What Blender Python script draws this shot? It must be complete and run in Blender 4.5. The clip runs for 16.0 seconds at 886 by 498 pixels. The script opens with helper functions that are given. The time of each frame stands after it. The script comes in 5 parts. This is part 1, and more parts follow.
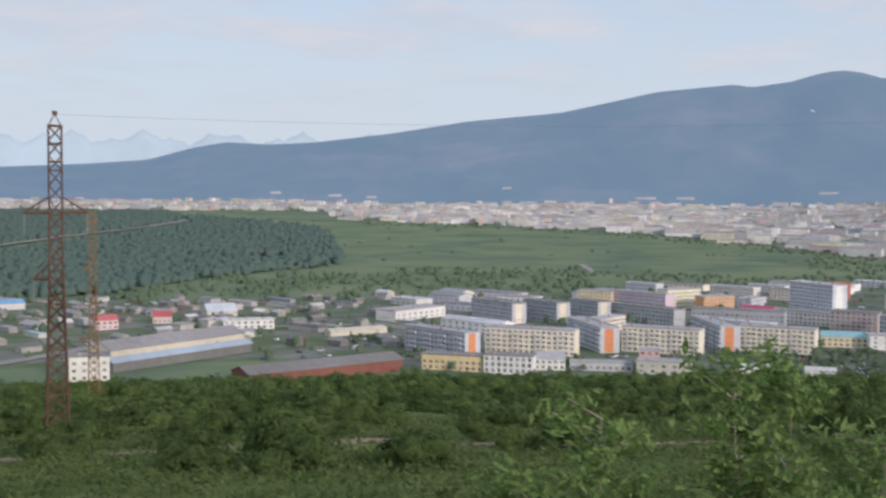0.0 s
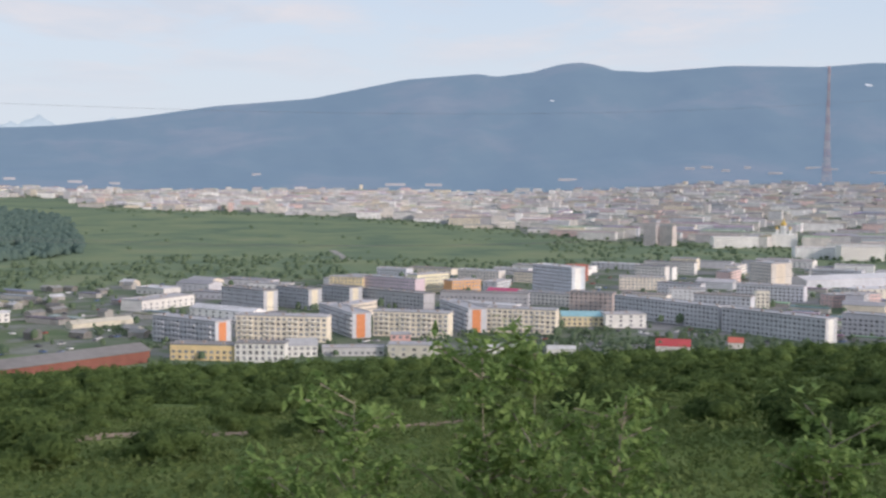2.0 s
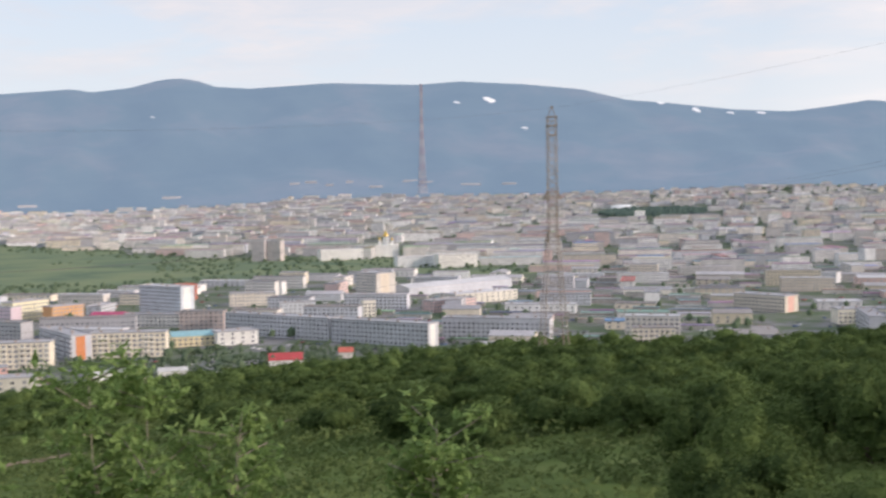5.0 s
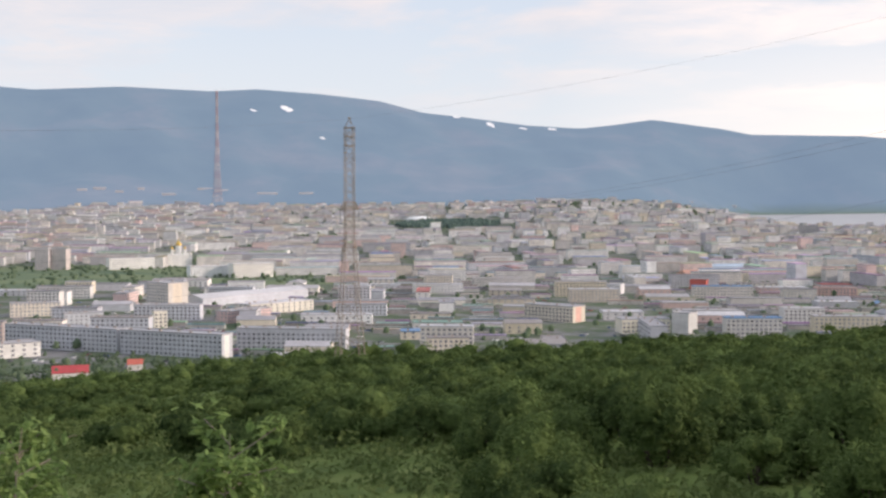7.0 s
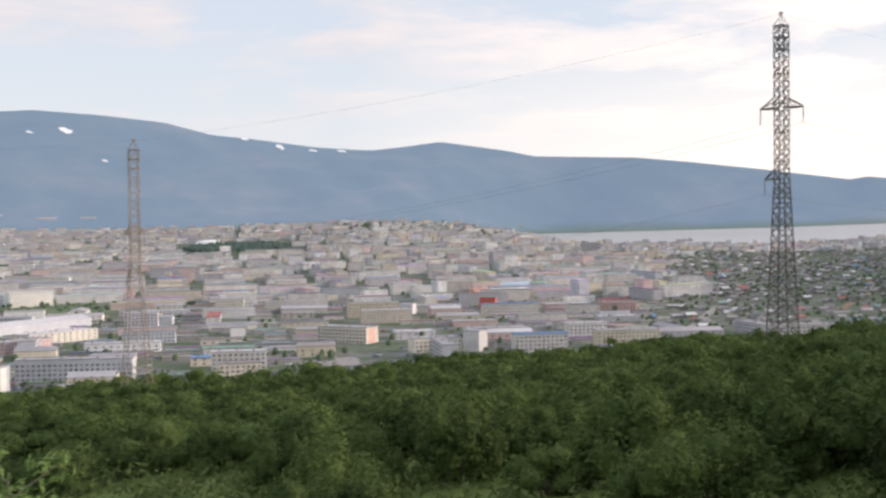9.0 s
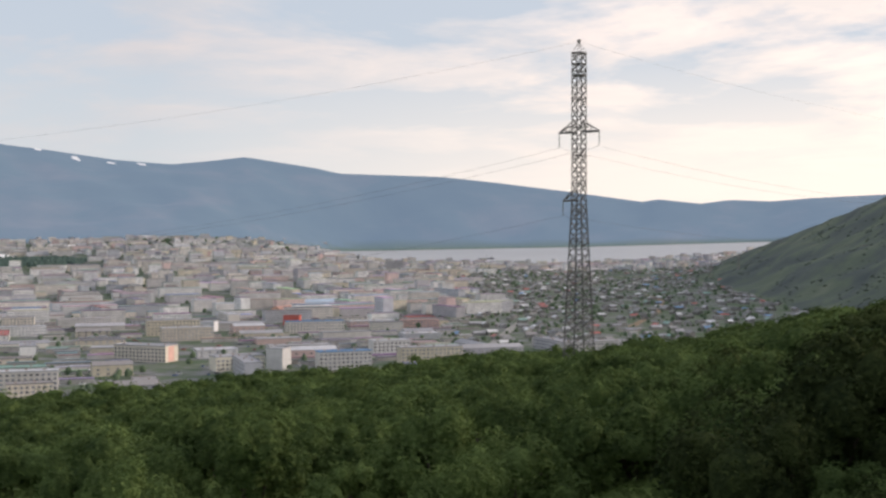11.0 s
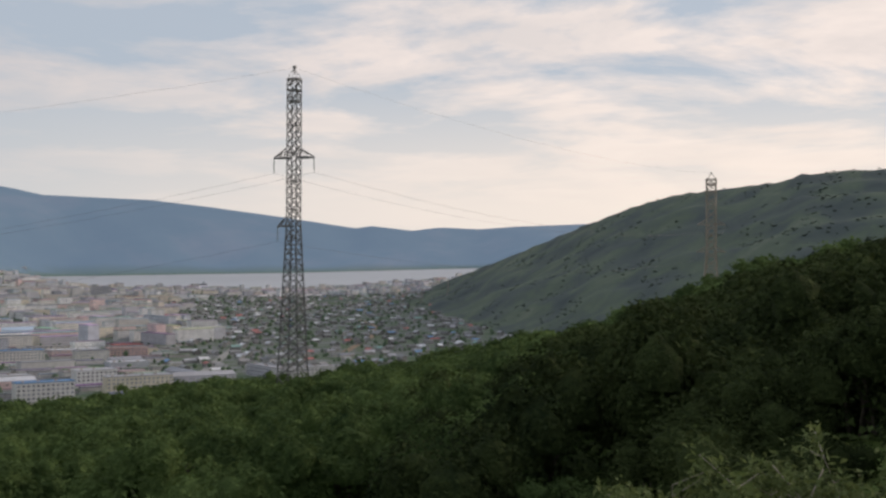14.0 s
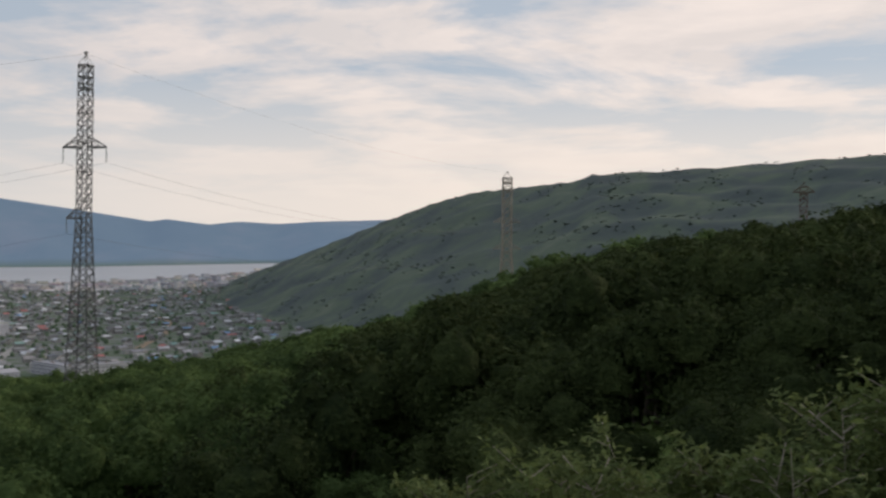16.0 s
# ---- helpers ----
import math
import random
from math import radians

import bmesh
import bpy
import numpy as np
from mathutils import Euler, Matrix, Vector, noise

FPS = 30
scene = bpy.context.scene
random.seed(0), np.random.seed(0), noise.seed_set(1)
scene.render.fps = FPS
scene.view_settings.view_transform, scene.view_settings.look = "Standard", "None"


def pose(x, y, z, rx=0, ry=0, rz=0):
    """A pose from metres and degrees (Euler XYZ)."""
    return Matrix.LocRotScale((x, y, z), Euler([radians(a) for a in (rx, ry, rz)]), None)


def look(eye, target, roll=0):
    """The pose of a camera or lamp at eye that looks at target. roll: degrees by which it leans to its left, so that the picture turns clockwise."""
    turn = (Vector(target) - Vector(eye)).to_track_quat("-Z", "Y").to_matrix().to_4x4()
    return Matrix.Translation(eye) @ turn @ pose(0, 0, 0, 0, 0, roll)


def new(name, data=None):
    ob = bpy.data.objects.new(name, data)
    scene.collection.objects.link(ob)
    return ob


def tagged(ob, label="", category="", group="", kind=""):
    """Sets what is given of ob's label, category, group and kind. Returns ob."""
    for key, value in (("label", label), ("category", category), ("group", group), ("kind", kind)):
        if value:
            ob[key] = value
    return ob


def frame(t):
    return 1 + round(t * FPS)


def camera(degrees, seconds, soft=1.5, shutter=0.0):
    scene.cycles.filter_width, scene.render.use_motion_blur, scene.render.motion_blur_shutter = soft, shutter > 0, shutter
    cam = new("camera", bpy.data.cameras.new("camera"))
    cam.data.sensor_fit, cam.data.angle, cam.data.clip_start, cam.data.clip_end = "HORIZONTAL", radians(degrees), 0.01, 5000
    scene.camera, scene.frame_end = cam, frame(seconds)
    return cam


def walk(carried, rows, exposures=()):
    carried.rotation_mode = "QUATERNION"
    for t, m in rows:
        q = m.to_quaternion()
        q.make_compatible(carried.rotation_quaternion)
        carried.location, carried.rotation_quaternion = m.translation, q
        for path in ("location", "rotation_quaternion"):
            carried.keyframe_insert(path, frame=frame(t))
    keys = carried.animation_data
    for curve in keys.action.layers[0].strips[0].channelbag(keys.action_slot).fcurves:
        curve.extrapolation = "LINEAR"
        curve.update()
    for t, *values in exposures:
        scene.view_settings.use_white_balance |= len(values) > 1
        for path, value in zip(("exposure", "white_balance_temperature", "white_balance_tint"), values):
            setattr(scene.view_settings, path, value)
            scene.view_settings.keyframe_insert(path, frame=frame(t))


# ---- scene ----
import functools
import itertools

EYE = (0.0, 0.0, 100.0)
cam = camera(42.0, 16.0, soft=2.5, shutter=0.4)
PATH = [
    (0.0, pose(*EYE, 87.08, -0.35, 3.46)),
    (0.5, pose(*EYE, 86.32, -0.58, 0.85)),
    (1.0, pose(*EYE, 86.22, -0.31, -1.25)),
    (1.5, pose(*EYE, 86.46, -0.57, -5.09)),
    (2.0, pose(*EYE, 86.48, -0.43, -8.86)),
    (2.5, pose(*EYE, 86.32, -0.18, -10.88)),
    (3.0, pose(*EYE, 86.64, 0.01, -12.83)),
    (3.5, pose(*EYE, 86.80, 0.05, -14.23)),
    (4.0, pose(*EYE, 86.31, -0.25, -16.65)),
    (4.5, pose(*EYE, 86.41, 0.47, -23.23)),
    (5.0, pose(*EYE, 87.20, 0.91, -28.21)),
    (7.5, pose(*EYE, 87.55, 0.08, -40.03)),
    (8.0, pose(*EYE, 87.61, 0.58, -42.27)),
    (8.5, pose(*EYE, 87.96, 0.82, -45.62)),
    (9.0, pose(*EYE, 88.67, 0.68, -48.58)),
    (11.5, pose(*EYE, 89.69, -0.17, -60.75)),
    (12.0, pose(*EYE, 90.08, -0.28, -63.40)),
    (12.5, pose(*EYE, 90.32, -0.20, -65.88)),
    (13.0, pose(*EYE, 90.51, -0.62, -68.45)),
    (13.5, pose(*EYE, 90.60, -0.87, -70.50)),
    (14.0, pose(*EYE, 90.78, -0.25, -72.34)),
    (14.5, pose(*EYE, 90.99, -0.61, -74.22)),
    (15.0, pose(*EYE, 91.23, -0.72, -76.14)),
    (15.5, pose(*EYE, 90.82, -0.51, -79.26)),
    (16.0, pose(*EYE, 90.63, -0.65, -82.27)),
]
walk(cam, PATH, exposures=((0.0, 0.02, 6250, 14), (2.0, 0.15, 6400, 15), (3.5, 0.27, 6550, 15), (5.0, 0.32, 6700, 16), (9.2, 0.34, 6900, 17), (11.3, 0.02, 6850, 15), (12.5, -0.12, 6750, 14), (14.0, -0.26, 6700, 14), (16.0, -0.34, 6600, 13)))

# ---- light: a veiled evening sun over the hill, under broken high cloud ----
SUN_AZ, SUN_EL = 138.0, 17.0
sun_way = Vector((math.sin(radians(SUN_AZ)) * math.cos(radians(SUN_EL)),
                  math.cos(radians(SUN_AZ)) * math.cos(radians(SUN_EL)), math.sin(radians(SUN_EL))))
sun = new("sun", bpy.data.lights.new("sun", "SUN"))
sun.data.energy, sun.data.angle, sun.data.color = 2.3, radians(10), (1.0, 0.87, 0.75)
sun.matrix_world = look(sun_way * 50, (0, 0, 0))


def nodes_of(tree):
    """Short makers of nodes and links for one node tree."""
    def n(kind, **sets):
        node = tree.nodes.new(kind)
        for key, value in sets.items():
            if key in node.inputs:
                node.inputs[key].default_value = value
            else:
                setattr(node, key, value)
        return node

    def ln(a, b):
        tree.links.new(a, b)
    return n, ln


def ramp(node, stops):
    e = node.color_ramp.elements
    while len(e) < len(stops):
        e.new(0.5)
    for el, (p, c) in zip(e, stops):
        el.position = p
        el.color = (*c, 1) if len(c) == 3 else c


def make_world():
    w = bpy.data.worlds.new("evening_sky")
    scene.world = w
    w.use_nodes = True
    t = w.node_tree
    t.nodes.clear()
    n, ln = nodes_of(t)
    sky = n("ShaderNodeTexSky", sky_type="NISHITA", sun_disc=False, sun_elevation=radians(SUN_EL), sun_rotation=radians(SUN_AZ))
    skyb = n("ShaderNodeVectorMath", operation="SCALE")
    skyb.inputs["Scale"].default_value = 0.10
    ln(sky.outputs[0], skyb.inputs[0])
    co = n("ShaderNodeTexCoord")
    sep = n("ShaderNodeSeparateXYZ")
    ln(co.outputs["Generated"], sep.inputs[0])
    # flat cloud deck: direction divided by height
    up = n("ShaderNodeMath", operation="MAXIMUM")
    up.inputs[1].default_value = 0.0
    ln(sep.outputs[2], up.inputs[0])
    upp = n("ShaderNodeMath", operation="ADD")
    upp.inputs[1].default_value = 0.09
    ln(up.outputs[0], upp.inputs[0])
    div = n("ShaderNodeVectorMath", operation="DIVIDE")
    ln(co.outputs["Generated"], div.inputs[0])
    cmb = n("ShaderNodeCombineXYZ")
    for i in range(3):
        ln(upp.outputs[0], cmb.inputs[i])
    ln(cmb.outputs[0], div.inputs[1])
    flat = n("ShaderNodeVectorMath", operation="MULTIPLY")
    flat.inputs[1].default_value = (0.9, 0.8, 0.0)
    ln(div.outputs[0], flat.inputs[0])
    # wide blue openings
    gap = n("ShaderNodeTexNoise", Scale=1.1, Detail=7.0, Roughness=0.6, Distortion=0.25)
    ln(flat.outputs[0], gap.inputs["Vector"])
    gapr = n("ShaderNodeValToRGB")
    ramp(gapr, [(0.44, (0.05, 0.05, 0.05)), (0.56, (1, 1, 1))])
    ln(gap.outputs[0], gapr.inputs[0])
    # lit cloud edges and streaks
    wisp = n("ShaderNodeTexNoise", Scale=2.3, Detail=7.0, Roughness=0.62, Distortion=0.5)
    ln(flat.outputs[0], wisp.inputs["Vector"])
    wr = n("ShaderNodeValToRGB")
    ramp(wr, [(0.40, (0, 0, 0)), (0.70, (1, 1, 1))])
    ln(wisp.outputs[0], wr.inputs[0])
    # warm towards the sun
    dot = n("ShaderNodeVectorMath", operation="DOT_PRODUCT")
    dot.inputs[1].default_value = (math.sin(radians(98)), math.cos(radians(98)), 0)
    ln(co.outputs["Generated"], dot.inputs[0])
    warm = n("ShaderNodeMapRange")
    warm.inputs["From Min"].default_value, warm.inputs["From Max"].default_value = 0.58, 0.98
    ln(dot.outputs["Value"], warm.inputs["Value"])
    dot2 = n("ShaderNodeVectorMath", operation="DOT_PRODUCT")
    dot2.inputs[1].default_value = (math.sin(radians(52)), math.cos(radians(52)), 0)
    ln(co.outputs["Generated"], dot2.inputs[0])
    veil = n("ShaderNodeMix", data_type="RGBA")
    veil.inputs[6].default_value, veil.inputs[7].default_value = (0.56, 0.62, 0.69, 1), (0.95, 0.89, 0.85, 1)
    ln(warm.outputs[0], veil.inputs[0])
    lit = n("ShaderNodeMix", data_type="RGBA")
    lit.inputs[6].default_value, lit.inputs[7].default_value = (0.68, 0.67, 0.69, 1), (1.16, 1.05, 0.97, 1)
    ln(warm.outputs[0], lit.inputs[0])
    cloud = n("ShaderNodeMix", data_type="RGBA")
    ln(wr.outputs[0], cloud.inputs[0])
    ln(veil.outputs[2], cloud.inputs[6])
    ln(lit.outputs[2], cloud.inputs[7])
    # bright haze band at the horizon
    hz = n("ShaderNodeMapRange")
    hz.inputs["From Min"].default_value, hz.inputs["From Max"].default_value = 0.165, 0.05
    ln(sep.outputs[2], hz.inputs["Value"])
    hcol = n("ShaderNodeMix", data_type="RGBA")
    hcol.inputs[6].default_value, hcol.inputs[7].default_value = (0.61, 0.68, 0.725, 1), (1.14, 1.03, 0.91, 1)
    ln(warm.outputs[0], hcol.inputs[0])
    blue = n("ShaderNodeMix", data_type="RGBA")
    blue.inputs[7].default_value = (0.60, 0.71, 0.83, 1)
    blue.inputs[0].default_value = 0.75
    ln(skyb.outputs[0], blue.inputs[6])
    deck = n("ShaderNodeMix", data_type="RGBA")
    ln(gapr.outputs[0], deck.inputs[0])
    ln(blue.outputs[2], deck.inputs[6])
    ln(cloud.outputs[2], deck.inputs[7])
    full = n("ShaderNodeMix", data_type="RGBA")
    hs = n("ShaderNodeMath", operation="MULTIPLY")
    hs.inputs[1].default_value = 0.92
    ln(hz.outputs[0], hs.inputs[0])
    ln(hs.outputs[0], full.inputs[0])
    ln(deck.outputs[2], full.inputs[6])
    ln(hcol.outputs[2], full.inputs[7])
    # the unseen sky behind the view is dimmed to darken faces turned to it
    dim = n("ShaderNodeMapRange", interpolation_type="SMOOTHSTEP")
    dim.inputs["From Min"].default_value, dim.inputs["From Max"].default_value = -1.0, -0.1
    dim.inputs["To Min"].default_value, dim.inputs["To Max"].default_value = 0.82, 1.0
    ln(dot2.outputs["Value"], dim.inputs["Value"])
    bg = n("ShaderNodeBackground")
    ln(dim.outputs[0], bg.inputs[1])
    ln(full.outputs[2], bg.inputs[0])
    out = n("ShaderNodeOutputWorld")
    ln(bg.outputs[0], out.inputs[0])


make_world()


# ---- materials ----
def plain(name, color, rough=0.8, metal=0.0, var=0.25, scale=2.0, bump=0.0, spec=0.3, rand=0.0):
    """A surface with two scales of stain and grain over one base colour."""
    m = bpy.data.materials.new(name)
    m.use_nodes = True
    t = m.node_tree
    n, ln = nodes_of(t)
    b = t.nodes["Principled BSDF"]
    b.inputs["Roughness"].default_value, b.inputs["Metallic"].default_value = rough, metal
    b.inputs["Specular IOR Level"].default_value = spec
    co = n("ShaderNodeTexCoord")
    a = n("ShaderNodeTexNoise", Scale=scale, Detail=5.0, Roughness=0.65)
    c = n("ShaderNodeTexNoise", Scale=scale * 0.13, Detail=3.0)
    ln(co.outputs["Object"], a.inputs["Vector"])
    ln(co.outputs["Object"], c.inputs["Vector"])
    mx = n("ShaderNodeMath", operation="ADD")
    ln(a.outputs[0], mx.inputs[0])
    ln(c.outputs[0], mx.inputs[1])
    mr = n("ShaderNodeMapRange")
    mr.inputs["From Min"].default_value, mr.inputs["From Max"].default_value = 0.7, 1.3
    mr.inputs["To Min"].default_value, mr.inputs["To Max"].default_value = 1 - var, 1 + var
    ln(mx.outputs[0], mr.inputs["Value"])
    val = mr.outputs[0]
    if rand:
        oi = n("ShaderNodeObjectInfo")
        rr = n("ShaderNodeMapRange")
        rr.inputs["To Min"].default_value, rr.inputs["To Max"].default_value = 1 - rand, 1 + rand
        ln(oi.outputs["Random"], rr.inputs["Value"])
        mm = n("ShaderNodeMath", operation="MULTIPLY")
        ln(val, mm.inputs[0])
        ln(rr.outputs[0], mm.inputs[1])
        val = mm.outputs[0]
    sc = n("ShaderNodeVectorMath", operation="SCALE")
    sc.inputs[0].default_value = color[:3]
    ln(val, sc.inputs["Scale"])
    ln(sc.outputs[0], b.inputs["Base Color"])
    if bump:
        bp = n("ShaderNodeBump", Strength=bump, Distance=0.05)
        ln(a.outputs[0], bp.inputs["Height"])
        ln(bp.outputs[0], b.inputs["Normal"])
    return m


def leafy(name, dark, light, spec=0.04, trans=0.12, grain=2.4, relief=0.45):
    """Foliage: colour varies over the slope, from clump to clump, and in leaf-sized grain with relief."""
    m = bpy.data.materials.new(name)
    m.use_nodes = True
    t = m.node_tree
    t.nodes.clear()
    n, ln = nodes_of(t)
    geo = n("ShaderNodeNewGeometry")
    wide = n("ShaderNodeTexNoise", Scale=0.13, Detail=3.0)
    fine = n("ShaderNodeTexNoise", Scale=grain, Detail=4.0, Roughness=0.75)
    ln(geo.outputs["Position"], wide.inputs["Vector"])
    ln(geo.outputs["Position"], fine.inputs["Vector"])
    a = n("ShaderNodeMapRange")
    a.inputs["From Min"].default_value, a.inputs["From Max"].default_value, a.inputs["To Max"].default_value = 0.34, 0.66, 0.52
    ln(wide.outputs[0], a.inputs["Value"])
    f = n("ShaderNodeMapRange")
    f.inputs["From Min"].default_value, f.inputs["From Max"].default_value, f.inputs["To Max"].default_value = 0.40, 0.62, 0.36
    ln(fine.outputs[0], f.inputs["Value"])
    isl = n("ShaderNodeMath", operation="MULTIPLY_ADD")
    ln(geo.outputs["Random Per Island"], isl.inputs[0])
    isl.inputs[1].default_value = 0.14
    ln(a.outputs[0], isl.inputs[2])
    ad = n("ShaderNodeMath", operation="ADD")
    ln(isl.outputs[0], ad.inputs[0])
    ln(f.outputs[0], ad.inputs[1])
    mix = n("ShaderNodeMix", data_type="RGBA")
    mix.inputs[6].default_value, mix.inputs[7].default_value = (*dark, 1), (*light, 1)
    ln(ad.outputs[0], mix.inputs[0])
    bp = n("ShaderNodeBump", Strength=1.0, Distance=relief)
    ln(fine.outputs[0], bp.inputs["Height"])
    b = n("ShaderNodeBsdfPrincipled", Roughness=0.9)
    b.inputs["Specular IOR Level"].default_value = spec
    tr = n("ShaderNodeBsdfTranslucent")
    ln(mix.outputs[2], b.inputs["Base Color"])
    ln(mix.outputs[2], tr.inputs["Color"])
    ln(bp.outputs[0], b.inputs["Normal"])
    ms = n("ShaderNodeMixShader")
    ms.inputs[0].default_value = trans
    ln(b.outputs[0], ms.inputs[1])
    ln(tr.outputs[0], ms.inputs[2])
    out = n("ShaderNodeOutputMaterial")
    ln(ms.outputs[0], out.inputs[0])
    return m


def facade(name, rough=0.85):
    """Painted panel walls whose tint comes from each building, with rows of dark windows set out in metres."""
    m = bpy.data.materials.new(name)
    m.use_nodes = True
    t = m.node_tree
    n, ln = nodes_of(t)
    b = t.nodes["Principled BSDF"]
    b.inputs["Roughness"].default_value = rough
    b.inputs["Specular IOR Level"].default_value = 0.2
    tint = n("ShaderNodeAttribute", attribute_name="tint")
    uv = n("ShaderNodeUVMap", uv_map="metres")
    sep = n("ShaderNodeSeparateXYZ")
    ln(uv.outputs[0], sep.inputs[0])

    def band(src, period, lo, hi):
        fr = n("ShaderNodeMath", operation="FRACT")
        dv = n("ShaderNodeMath", operation="DIVIDE")
        dv.inputs[1].default_value = period
        ln(src, dv.inputs[0])
        ln(dv.outputs[0], fr.inputs[0])
        a = n("ShaderNodeMath", operation="GREATER_THAN")
        a.inputs[1].default_value = lo
        ln(fr.outputs[0], a.inputs[0])
        c = n("ShaderNodeMath", operation="LESS_THAN")
        c.inputs[1].default_value = hi
        ln(fr.outputs[0], c.inputs[0])
        p = n("ShaderNodeMath", operation="MULTIPLY")
        ln(a.outputs[0], p.inputs[0])
        ln(c.outputs[0], p.inputs[1])
        return p.outputs[0]
    w = n("ShaderNodeMath", operation="MULTIPLY")
    ln(band(sep.outputs[0], 3.2, 0.26, 0.74), w.inputs[0])
    ln(band(sep.outputs[1], 2.8, 0.32, 0.80), w.inputs[1])
    nz = n("ShaderNodeTexNoise", Scale=0.12, Detail=5.0)
    geo = n("ShaderNodeNewGeometry")
    ln(geo.outputs["Position"], nz.inputs["Vector"])
    mr = n("ShaderNodeMapRange")
    mr.inputs["From Min"].default_value, mr.inputs["From Max"].default_value = 0.3, 0.7
    mr.inputs["To Min"].default_value, mr.inputs["To Max"].default_value = 0.78, 1.12
    ln(nz.outputs[0], mr.inputs["Value"])
    sc = n("ShaderNodeVectorMath", operation="SCALE")
    ln(tint.outputs["Color"], sc.inputs[0])
    ln(mr.outputs[0], sc.inputs["Scale"])
    mix = n("ShaderNodeMix", data_type="RGBA")
    # window tone is raised to a bluish grey to imitate haze
    mix.inputs[7].default_value = (0.36, 0.37, 0.41, 1)
    ln(w.outputs[0], mix.inputs[0])
    ln(sc.outputs[0], mix.inputs[6])
    ln(mix.outputs[2], b.inputs["Base Color"])
    return m


def tinted(name, rough=0.85, metal=0.0):
    """A roof or wall surface that takes each building's own colour."""
    m = plain(name, (0.5, 0.5, 0.5), rough, metal, 0.3, 0.3)
    t = m.node_tree
    sc = [x for x in t.nodes if x.type == "VECT_MATH"][0]
    at = t.nodes.new("ShaderNodeAttribute")
    at.attribute_name = "tint"
    t.links.new(at.outputs["Color"], sc.inputs[0])
    return m


def ground_material(name, haze_glow=None):
    """Heath, field, town, spur and mountain tones by the zone of the land."""
    m = bpy.data.materials.new(name)
    m.use_nodes = True
    t = m.node_tree
    n, ln = nodes_of(t)
    b = t.nodes["Principled BSDF"]
    b.inputs["Roughness"].default_value = 0.95
    b.inputs["Specular IOR Level"].default_value = 0.1
    geo = n("ShaderNodeNewGeometry")
    zone = n("ShaderNodeAttribute", attribute_name="zone")
    zs = n("ShaderNodeSeparateColor")
    ln(zone.outputs["Color"], zs.inputs[0])

    def tone(scale, stops, detail=6.0, dist=0.0):
        z = n("ShaderNodeTexNoise", Scale=scale, Detail=detail, Roughness=0.62, Distortion=dist)
        ln(geo.outputs["Position"], z.inputs["Vector"])
        r = n("ShaderNodeValToRGB")
        ramp(r, stops)
        ln(z.outputs[0], r.inputs[0])
        return r.outputs[0]
    heath = tone(0.16, [(0.30, (0.070, 0.108, 0.030)), (0.50, (0.120, 0.172, 0.048)), (0.66, (0.175, 0.215, 0.070)), (0.78, (0.24, 0.22, 0.11))], 8.0)
    field = tone(0.009, [(0.30, (0.105, 0.155, 0.110)), (0.46, (0.150, 0.205, 0.128)), (0.60, (0.200, 0.245, 0.140)), (0.75, (0.24, 0.25, 0.165))], 7.0, 0.5)
    town = tone(0.03, [(0.36, (0.10, 0.145, 0.085)), (0.50, (0.15, 0.18, 0.13)), (0.57, (0.21, 0.21, 0.22)), (0.72, (0.30, 0.295, 0.30))], 8.0)
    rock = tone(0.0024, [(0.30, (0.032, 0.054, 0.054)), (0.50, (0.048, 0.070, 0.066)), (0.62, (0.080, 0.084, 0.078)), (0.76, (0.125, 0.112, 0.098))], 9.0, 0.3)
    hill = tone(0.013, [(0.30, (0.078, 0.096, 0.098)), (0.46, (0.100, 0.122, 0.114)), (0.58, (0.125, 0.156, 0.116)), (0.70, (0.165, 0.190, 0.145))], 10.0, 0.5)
    last = heath
    for src, chan in ((field, "Green"), (town, "Red"), (rock, "Blue")):
        mx = n("ShaderNodeMix", data_type="RGBA")
        ln(zs.outputs[chan], mx.inputs[0])
        ln(last, mx.inputs[6])
        ln(src, mx.inputs[7])
        last = mx.outputs[2]
    mx = n("ShaderNodeMix", data_type="RGBA")
    ln(zone.outputs["Alpha"], mx.inputs[0])
    ln(last, mx.inputs[6])
    ln(hill, mx.inputs[7])
    ln(mx.outputs[2], b.inputs["Base Color"])
    # haze of the distance, put in as blue emission on the mountains
    if haze_glow:
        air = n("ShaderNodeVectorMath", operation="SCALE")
        air.inputs[0].default_value = haze_glow
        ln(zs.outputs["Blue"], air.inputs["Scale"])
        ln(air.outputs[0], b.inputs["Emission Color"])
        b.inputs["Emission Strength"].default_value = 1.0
    nz = n("ShaderNodeTexNoise", Scale=1.5, Detail=6.0)
    ln(geo.outputs["Position"], nz.inputs["Vector"])
    bp = n("ShaderNodeBump", Strength=0.5, Distance=0.15)
    ln(nz.outputs[0], bp.inputs["Height"])
    ln(bp.outputs[0], b.inputs["Normal"])
    return m


M_GROUND = ground_material("ground")
# the range emits haze blue in place of the air before it
M_RANGE = ground_material("hazed_range", (0.130, 0.190, 0.282))
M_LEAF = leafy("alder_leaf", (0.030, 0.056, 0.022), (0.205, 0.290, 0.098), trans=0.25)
# darker alder, with the backlit slope's shade put into its colour
M_ALDER_SHADED = leafy("dark_shaded_alder_leaf", (0.015, 0.026, 0.012), (0.098, 0.128, 0.044))
M_LEAF_NEAR = leafy("birch_leaf", (0.15, 0.255, 0.075), (0.31, 0.43, 0.15), spec=0.25, trans=0.4)
M_WILLOW = leafy("willow_leaf", (0.075, 0.112, 0.036), (0.19, 0.235, 0.085), spec=0.2, trans=0.3)
